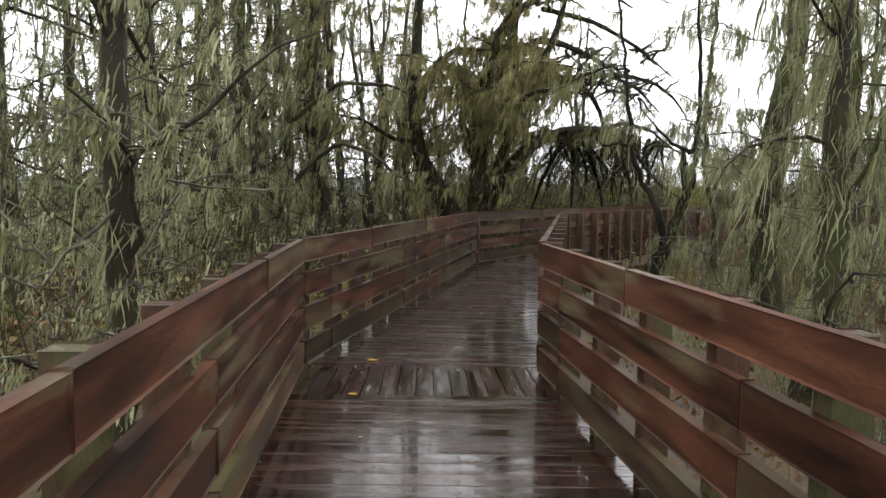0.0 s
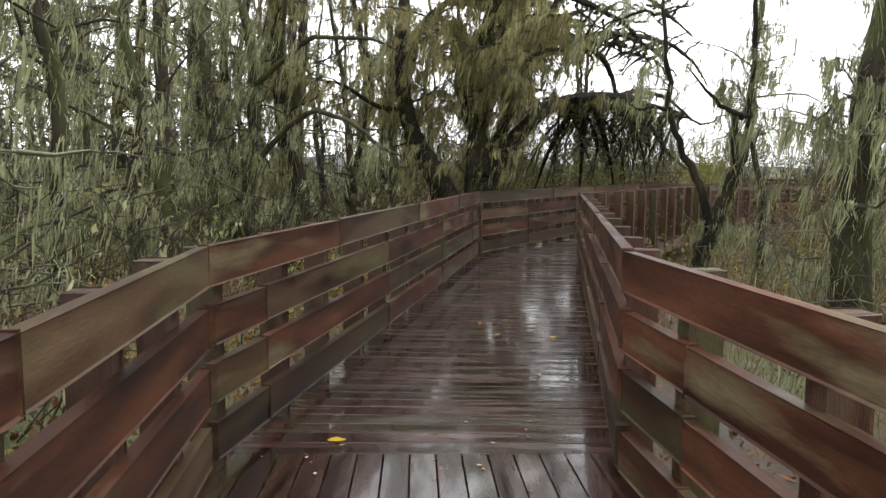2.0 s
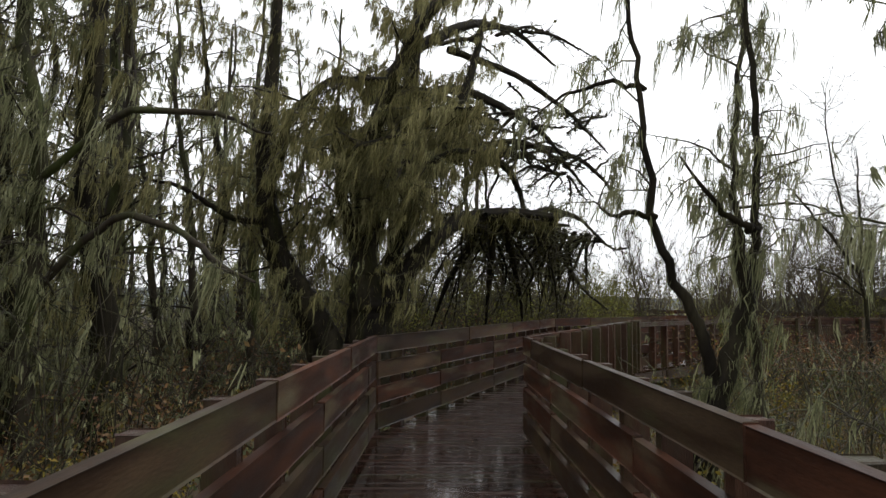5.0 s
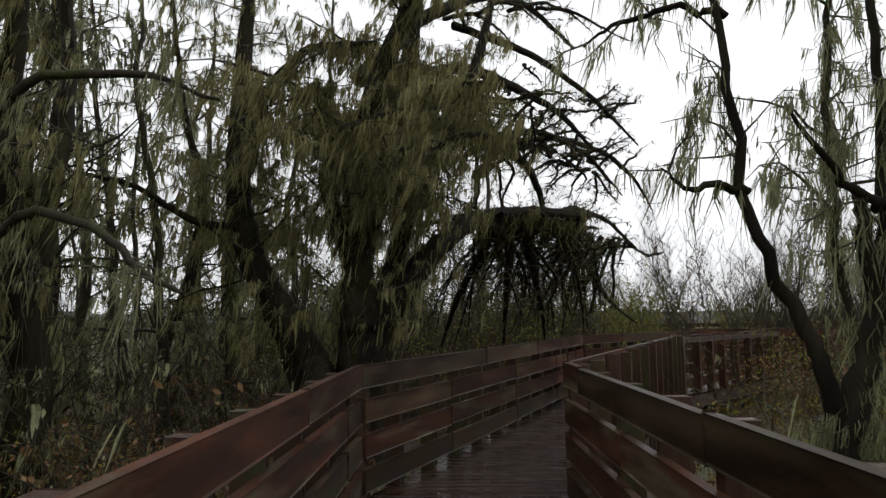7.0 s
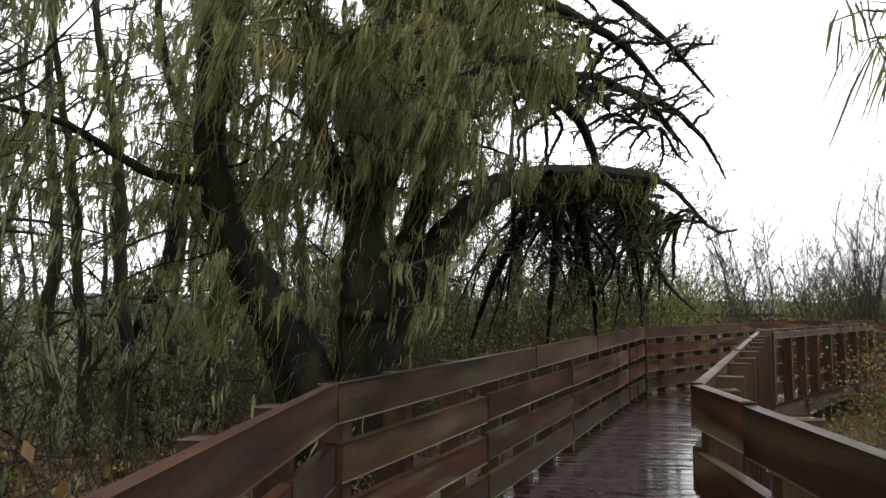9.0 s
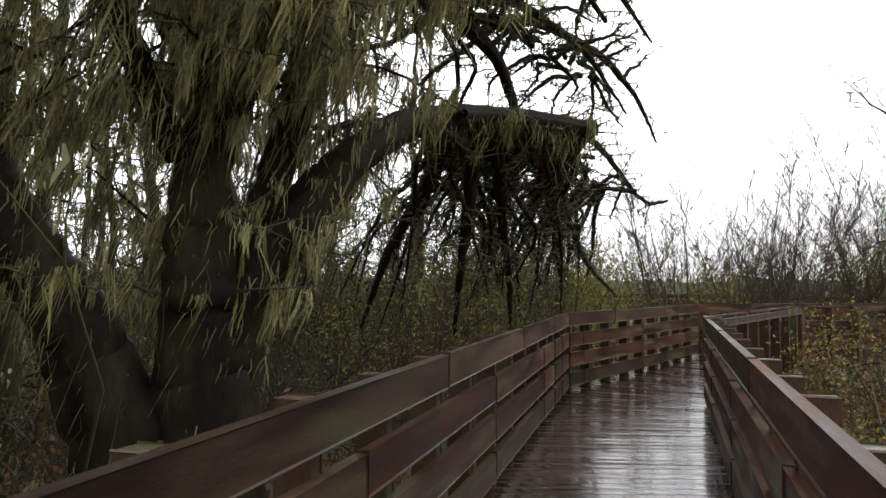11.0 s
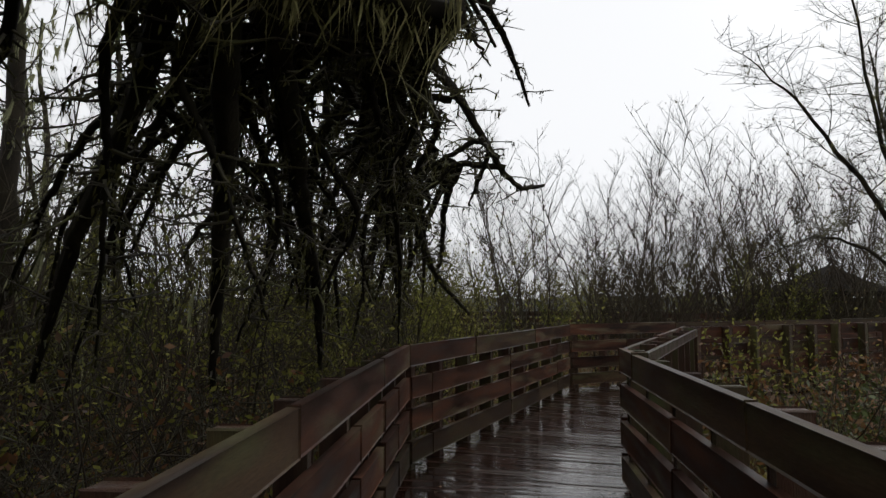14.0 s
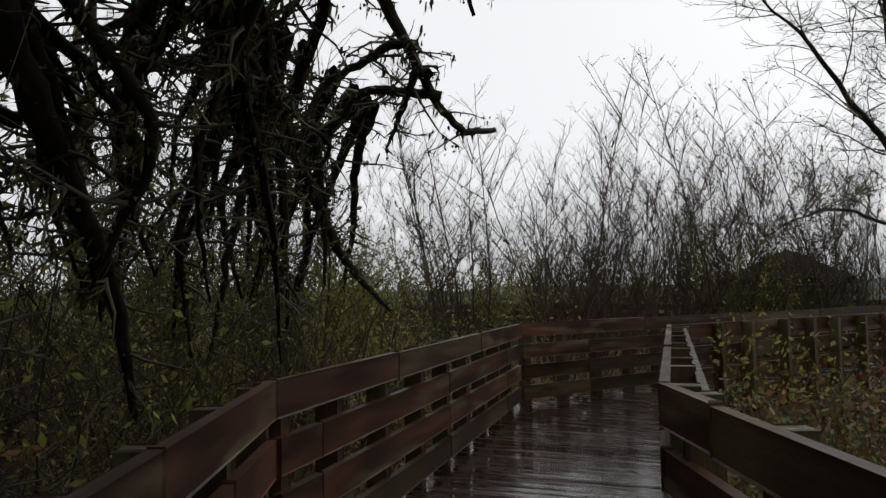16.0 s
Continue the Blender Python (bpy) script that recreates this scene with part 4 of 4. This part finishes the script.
WHIP = [(4.2, 1.4, 0.12, 0.12, 1.05, 0.55), (4.2, 0.55, 0.1, 0.16, 0.8, 0.7), (2.4, 0.26, 0.0, 0.2, 0.6, 0.8), 0.1]
BARE = "bare grey-brown shrub with many upright whips"
shrub_protos = [
    shrub("bare_shrub", BARE, gz(14.5, 30.2), 41, 6, 5.5, 0.45, 0.022, WHIP, BRUSH, group="shrubs round the marsh"),
    shrub("bare_shrub", BARE, gz(17.0, 30.6), 42, 5, 6.0, 0.36, 0.024, WHIP, BRUSH, group="shrubs round the marsh"),
    shrub("bare_shrub", "bare shrub with a few last pale leaves on upright whips", gz(19.3, 30.2), 43, 6, 6.5, 0.4, 0.022, WHIP, BRUSH, 420, DEADGRASS, group="shrubs round the marsh"),
    shrub("willow_shrub", "yellow-green leafing willow shrub", gz(10.2, 29.0), 44, 10, 3.4, 0.6, 0.018, WHIP, MOSS, 2600, WILLOW, group="shrubs round the marsh"),
]
shrub_rng = random.Random(77)
made = 0
while made < 56:
    x = shrub_rng.uniform(-2, 40)
    y = shrub_rng.uniform(27.5, 42) - max(0, x - 24) * 0.5
    if on_ground(x, y) < 1.2 or (x - 22.7) ** 2 + (y - 29.6) ** 2 < 5:
        continue
    made += 1
    k = shrub_rng.choice((0, 0, 1, 1, 2, 3)) if x > 9 else shrub_rng.choice((0, 1, 3, 3))
    copy_thing(shrub_protos[k], Matrix.Translation(gz(x, y)) @ Matrix.Rotation(shrub_rng.uniform(0, 6.28), 4, "Z"))
for x, y, k in ((0.5, 26.5, 0), (2.0, 25.0, 1), (3.2, 27.2, 3), (4.2, 25.2, 0), (5.0, 28.0, 1), (6.0, 26.2, 3), (7.0, 28.6, 0), (7.8, 27.0, 1), (8.6, 29.5, 0), (3.0, 29.5, 1), (1.0, 29.0, 3), (6.4, 30.5, 1),
                (12.2, 29.4, 1), (14.0, 28.0, 0), (15.4, 29.6, 1), (17.2, 27.8, 2), (18.6, 27.3, 0), (19.9, 27.0, 2), (21.0, 27.4, 1), (22.3, 27.2, 2), (23.6, 27.3, 0), (22.0, 33.0, 1), (24.8, 33.0, 2), (18.4, 32.2, 0), (18.2, 28.6, 1), (19.6, 28.2, 2), (20.6, 29.0, 0), (24.6, 28.4, 1), (25.8, 27.6, 2), (21.2, 31.4, 2), (23.6, 31.8, 1), (16.2, 28.6, 0), (26.8, 30.0, 0), (13.2, 28.4, 0)):
    copy_thing(shrub_protos[k], Matrix.Translation(gz(x, y)) @ Matrix.Rotation(shrub_rng.uniform(0, 6.28), 4, "Z"))

# a bare tree leaning over the far rail
tree("bare_tree", "bare spreading tree with fine dark twigs beyond the far rail", gz(14.1, 22.3),
     [([(0, 0, 0), (-0.05, 0.1, 1.5), (-0.2, 0.15, 3.0), (-0.5, 0.3, 4.4), (-0.8, 0.4, 6.0), (-0.9, 0.5, 8)], [0.07, 0.06, 0.046, 0.034, 0.022, 0.008]),
      ([(-0.1, 0.1, 2.3), (-0.7, 0.6, 3.0), (-1.3, 1.0, 3.1), (-2.0, 1.3, 2.75)], [0.03, 0.024, 0.016, 0.006]),
      ([(-0.2, 0.15, 2.9), (-0.9, 0.6, 4.2), (-1.6, 1.0, 5.2), (-2.1, 1.3, 5.8)], [0.045, 0.035, 0.022, 0.008]),
      ([(-0.2, 0.1, 3.1), (0.3, 0.7, 4.6), (0.6, 1.1, 6.4)], [0.05, 0.035, 0.012])], 91,
     [(6.0, 1.6, 0.06, 0.3, 0.35, 0.55), (6, 0.7, 0.03, 0.35, 0.3, 0.6), (6, 0.3, 0.0, 0.4, 0.1, 0.6), 0.2], 300, 0.15, 0.01, DARKBARK, OLIVE, 7, twig=DARKTWIG)


# ---- undergrowth ----
def scatter(count, box, rng, gap=0.15):
    out = []
    while len(out) < count:
        x, y = rng.uniform(box[0], box[2]), rng.uniform(box[1], box[3])
        if on_ground(x, y) > gap:
            out.append((x, y, ground_height(x, y)))
    return np.array(out)


def blades(name, label, count, box, h, w, mat, seed, bend=0.35):
    """Upright bent grass blades as one piece of stuff."""
    rnd, rng = random.Random(seed), np.random.default_rng(seed)
    sites = scatter(count, box, rnd)
    v, q = ribbons(np.zeros((count, 3)), h * rng.lognormal(-0.2, 0.4, count), w * rng.uniform(0.5, 1.3, count), rng, (0, 0), bend, 2)
    v = v.reshape(count, -1, 3)
    v[:, :, 2] *= -1
    v += sites[:, None]
    return tagged(new(name, mesh_of(name, v.reshape(-1, 3), q, [mat], False)), label, "grass", kind="stuff")


def leaves_on(name, label, count, box, low, high, size, mat, seed, category):
    rnd, rng = random.Random(seed), np.random.default_rng(seed)
    sites = scatter(count, box, rnd)
    lumps = np.array([0.55 + 1.1 * abs(noise.noise(Vector((x * 0.35, y * 0.35, seed)))) * 1.6 for x, y, _ in sites])
    sites[:, 2] += low + rng.uniform(0, 1, count) * (high - low) * lumps
    v, q = leaf_quads(sites, size, rng)
    return tagged(new(name, mesh_of(name, v, q, [mat], False)), label, category, kind="stuff")


blades("dead_grass", "pale dead grass standing in the marsh", 24000, (2.2, 1, 16, 24), 0.5, 0.008, DEADGRASS, 61)
blades("dead_grass", "thin dead grass under the trees", 6000, (-11, 1, 1.5, 28), 0.3, 0.008, DEADGRASS, 62)
blades("dead_grass", "pale dead grass beyond the walk", 20000, (3, 22, 30, 40), 0.8, 0.012, DEADGRASS, 63)
leaves_on("leaf_litter", "fallen brown leaves on the ground", 16000, (-6, 0, 12, 26), 0.0, 0.05, 0.045, BROWNLEAF, 64, "leaves")
leaves_on("bramble_leaves", "brown withered leaves in the undergrowth", 26000, (-8, 3, 1, 24), 0.05, 1.0, 0.03, BROWNLEAF, 69, "bramble")
leaves_on("bramble_leaves", "low green bramble leaves", 18000, (-9, 4, 1, 28), 0.05, 0.7, 0.022, GREENLEAF, 65, "bramble")
leaves_on("bramble_leaves", "green and yellow bramble leaves beside the walk", 12000, (5, 14, 22, 24), 0.1, 0.9, 0.025, GREENLEAF, 66, "bramble")
leaves_on("bramble_leaves", "yellow and ochre leaves low in the marsh", 5000, (3.2, 11, 12, 20), 0.1, 0.8, 0.03, YELLOWBUSH, 90, "bramble")
leaves_on("bramble_leaves", "scattered yellow leaves under the wood", 3500, (-5, 7, 0.5, 18), 0.1, 0.8, 0.028, YELLOWBUSH, 91, "bramble")
leaves_on("bramble_leaves", "brown and ochre leaves in the brush", 14000, (-2, 20, 18, 30), 0.1, 1.3, 0.035, BROWNLEAF, 67, "bramble")
leaves_on("bramble_leaves", "yellow-green leaves in the brush behind the great tree", 26000, (-2, 21.5, 12, 32), 0.2, 2.3, 0.03, WILLOW, 68, "bramble")


def thicket(name, label, count, box, h, r, mat, seed, strands=0, lean=0.25, slen=0.5, wob=0.3):
    """Criss-cross thin stems as one piece of stuff."""
    rnd, rng = random.Random(seed), np.random.default_rng(seed)
    wood, hang = Wood(), []
    for p in scatter(count, box, rnd, 1.0):
        d = np.array((rng.normal(0, lean), rng.normal(0, lean), 1.0))
        line = limb(p, d, h * rng.uniform(0.4, 1.2), rng, wob, -0.02, 0.5)
        if on_ground(line[-1][0], line[-1][1]) < 0.3 or on_ground(line[len(line) // 2][0], line[len(line) // 2][1]) < 0.3:
            continue
        rr = r * rng.uniform(0.5, 1.3)
        wood.tube(line, np.linspace(rr, 0.003, len(line)), 3)
        hang.append((line, rr))
        for _ in range(4):
            k = rng.integers(1, len(line) - 1)
            d2 = np.array((rng.normal(0, 1), rng.normal(0, 1), rng.normal(0.4 if wob > 0.15 else 1.3, 0.5)))
            side = limb(line[k], d2, h * 0.28 * rng.uniform(0.4, 1.2), rng, wob * 1.5, -0.1 if wob > 0.15 else 0.05, 0.3)
            wood.tube(side, np.linspace(rr * 0.5, 0.002, len(side)), 3)
            hang.append((side, rr * 0.5))
    ob = tagged(new(name, wood.mesh(name, mat)), label, "thicket", kind="stuff")
    if strands:
        v, q = beard(hang, rng, strands, slen, 0.02, SLANT, 4)
        tagged(new("lichen_curtain", mesh_of("lichen_curtain", v, q, [LICHEN], False)), "pale lichen strands hung through the thicket", "lichen", kind="stuff")
    return ob


thicket("thicket", "mossy thin stems crowded under the trees", 950, (-11, 3, 0.8, 27), 2.6, 0.011, BARK, 71, 14000, 0.4, 0.13)
thicket("thicket", "dense far stems of the wet wood", 520, (-30, 8, -7, 48), 6.0, 0.03, BARK, 72, 15000, 0.15, 0.5)
thicket("thicket", "stems crowded behind the great tree", 300, (-7, 25, 4, 45), 5.5, 0.025, BARK, 77, 5000, 0.15, 0.4)
thicket("thicket", "brown brush tangled below the great tree", 700, (-2, 20.5, 9.5, 30), 2.6, 0.013, BRUSH, 73, 0, 0.5)
thicket("thicket", "tall dark mossy brush behind the railing", 600, (-2, 23.5, 9.0, 33), 3.6, 0.014, BRUSH, 79, 0, 0.4)
thicket("thicket", "low dark tangle of brambles by the bend", 400, (-1.5, 20.6, 6.5, 25), 1.7, 0.012, TWIG, 80, 0, 0.8)
thicket("thicket", "bare brush round the far marsh", 800, (2, 42.5, 45, 58), 5.0, 0.022, BRUSH, 74, 0, 0.2, wob=0.09)
thicket("thicket", "brown brush in the marsh", 700, (7.5, 8, 26, 23.8), 1.5, 0.013, BRUSH, 75, 0, 0.5)
thicket("thicket", "mossy stems and hanging lichen beyond the railing", 350, (2.5, 3, 12, 18), 2.4, 0.011, TWIG, 76, 1500, 0.4, 0.3)


shrub("yellow_leaved_bush", "small bush with yellow-green leaves beside the railing", gz(-1.6, 11.0), 95, 7, 1.0, 0.7, 0.008, [(5, 0.4, 0.1, 0.5, 0.5), (4, 0.2, 0, 0.5, 0.3), 0.2], BRUSH, 350, YELLOWBUSH)
shrub("yellow_leaved_bush", "small bush with yellow-green leaves beside the railing", gz(-1.2, 12.6), 96, 7, 0.9, 0.7, 0.008, [(5, 0.4, 0.1, 0.5, 0.5), (4, 0.2, 0, 0.5, 0.3), 0.2], BRUSH, 300, YELLOWBUSH)
shrub("yellow_leaved_bush", "small bush with ochre leaves in the marsh", gz(7.6, 17.2), 97, 8, 1.1, 0.7, 0.008, [(5, 0.4, 0.1, 0.5, 0.5), (4, 0.2, 0, 0.5, 0.3), 0.2], BRUSH, 400, YELLOWBUSH)
shrub("yellow_leaved_bush", "small bush with ochre leaves in the marsh", gz(9.2, 19.4), 98, 8, 1.0, 0.7, 0.008, [(5, 0.4, 0.1, 0.5, 0.5), (4, 0.2, 0, 0.5, 0.3), 0.2], BRUSH, 400, YELLOWBUSH)


# ---- far railing, kiosk and horizon ----
for a, b in (((16.5, 42.6), (22.0, 40.3)), ((22.0, 40.3), (21.3, 32.0)), ((21.3, 32.0), (27.5, 29.2))):
    railing(a, b, 1, "railing", "far weathered timber railing across the marsh", 1.2)


leaves_on("hedge_leaves", "olive and grey-brown brush across the marsh", 20000, (-4, 43, 46, 54), 0.0, 3.4, 0.1, OLIVE, 81, "brush")
leaves_on("hedge_leaves", "brown brush across the marsh", 20000, (-4, 27.5, 42, 44), 0.0, 0.8, 0.06, BROWNLEAF, 82, "brush")
leaves_on("hedge_leaves", "dim mossy undergrowth deep in the wood", 26000, (-26, 6, -3, 40), 0.0, 1.8, 0.055, OLIVE, 83, "brush")


leaves_on("bramble_leaves", "yellow-green bramble mound beside the far rail", 6000, (9.5, 18.5, 15.5, 23.2), 0.1, 1.1, 0.04, GREENLEAF, 84, "bramble")
leaves_on("bramble_leaves", "russet leaves in the bramble mound", 5000, (9, 18.5, 15.5, 23.2), 0.1, 1.1, 0.04, BROWNLEAF, 85, "bramble")
thicket("thicket", "arching bramble canes beside the far rail", 350, (9, 18, 16, 23.4), 1.9, 0.009, BRUSH, 86, 0, 0.9)


def kiosk(place):
    thing = holder("kiosk", "small open timber shelter with a dark hipped roof beyond the shrubs", "shelter", place)
    turn = Matrix.Rotation(radians(28), 4, "Z")
    base_z, eave, apex, half = 0.0, 2.35, 3.15, 1.55
    bm = bmesh.new()
    ring = [bm.verts.new((sx * half, sy * half, eave)) for sx, sy in ((-1, -1), (1, -1), (1, 1), (-1, 1))]
    ring2 = [bm.verts.new((sx * half, sy * half, eave - 0.14)) for sx, sy in ((-1, -1), (1, -1), (1, 1), (-1, 1))]
    top = [bm.verts.new((sx * 0.12, 0, apex)) for sx in (-1, 1)]
    bm.faces.new((ring[0], ring[1], top[1], top[0]))
    bm.faces.new((ring[2], ring[3], top[0], top[1]))
    bm.faces.new((ring[1], ring[2], top[1]))
    bm.faces.new((ring[3], ring[0], top[0]))
    for i in range(4):
        j = (i + 1) % 4
        bm.faces.new((ring2[i], ring2[j], ring[j], ring[i]))
    bm.faces.new(ring2[::-1])
    part("roof", bm, ROOF, thing, "dark shingled hip roof").matrix_basis = turn
    for sx in (-1, 1):
        for sy in (-1, 1):
            bm, _ = timber((0, 0), (0.14, 0), base_z, eave - 0.14, 0.14, rail_rng)
            part("post", bm, SHEDWOOD, thing).matrix_basis = turn @ Matrix.Translation((sx * 1.25 - 0.07, sy * 1.25 + 0.07, 0))
    for m, wide in ((Matrix.Translation((-1.15, 1.2, 0)), 2.3), (Matrix.Translation((1.2, -1.1, 0)) @ Matrix.Rotation(radians(90), 4, "Z"), 2.2), (Matrix.Translation((-1.15, -1.15, 0)), 0.9)):
        bm, _ = timber((0, 0), (wide, 0), 0.15, 2.2, 0.05, rail_rng)
        part("panel", bm, SHEDWOOD, thing, "dark timber wall panel").matrix_basis = turn @ m
    return thing


kiosk(gz(22.7, 29.6))


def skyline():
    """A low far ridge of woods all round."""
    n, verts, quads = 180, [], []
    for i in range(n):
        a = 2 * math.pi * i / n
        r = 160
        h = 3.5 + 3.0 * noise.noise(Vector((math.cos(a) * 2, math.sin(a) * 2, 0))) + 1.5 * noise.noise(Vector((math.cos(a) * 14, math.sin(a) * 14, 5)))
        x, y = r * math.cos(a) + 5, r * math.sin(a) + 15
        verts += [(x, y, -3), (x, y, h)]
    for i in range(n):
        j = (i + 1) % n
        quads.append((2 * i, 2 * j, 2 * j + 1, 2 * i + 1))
    return tagged(new("backdrop", mesh_of("backdrop", verts, quads, [HAZYHILL])), "distant low wooded ridge under the cloud, paled with painted haze", "hill", kind="structure")


skyline()


# ---- fallen leaves on the planks ----
def fallen_leaf(mat, label):
    bm = bmesh.new()
    outline = [(-0.05, 0), (-0.03, 0.024), (0.0, 0.033), (0.03, 0.02), (0.055, 0.0), (0.03, -0.022), (0.0, -0.03), (-0.03, -0.02)]
    ring = [bm.verts.new((x, y, 0.004 + 0.005 * abs(y) / 0.03 + 0.006 * (x > 0.04))) for x, y in outline]
    mid = bm.verts.new((0, 0, 0.004))
    for i in range(8):
        bm.faces.new((ring[i], ring[(i + 1) % 8], mid))
    me = bpy.data.meshes.new("fallen_leaf")
    bm.to_mesh(me)
    bm.free()
    me.materials.append(mat)
    return tagged(new("fallen_leaf", me), label, "leaf", "fallen leaves on the boardwalk")


leaf_rng = random.Random(12)
bright = fallen_leaf(YELLOWLEAF, "bright yellow fallen leaf lying on the wet planks")
bright.location = (-0.58, 6.08, 0.004)
dull = fallen_leaf(TANLEAF, "tan fallen leaf stuck to the wet planks")
dull.matrix_basis = pose(0.48, 8.54, 0.004, 0, 0, 40) @ Matrix.Scale(0.6, 4)
for x, y in ((-0.62, 5.05), (0.36, 9.0), (0.95, 8.45)):
    copy_thing(bright, pose(x, y, 0.004, 0, 0, leaf_rng.uniform(0, 360)) @ Matrix.Scale(leaf_rng.uniform(0.5, 0.8), 4))
for _ in range(130):
    k = leaf_rng.choice((0, 1, 2, 2, 2, 3, 3, 4))
    f = leaf_rng.random()
    l = Vector(STATIONS[k][0]).lerp(Vector(STATIONS[k + 1][0]), f)
    r = Vector(STATIONS[k][1]).lerp(Vector(STATIONS[k + 1][1]), f)
    p = l.lerp(r, leaf_rng.uniform(0.04, 0.96))
    copy_thing(dull, pose(p.x, p.y, 0.004, 0, 0, leaf_rng.uniform(0, 360)) @ Matrix.Scale(leaf_rng.uniform(0.2, 0.55), 4))
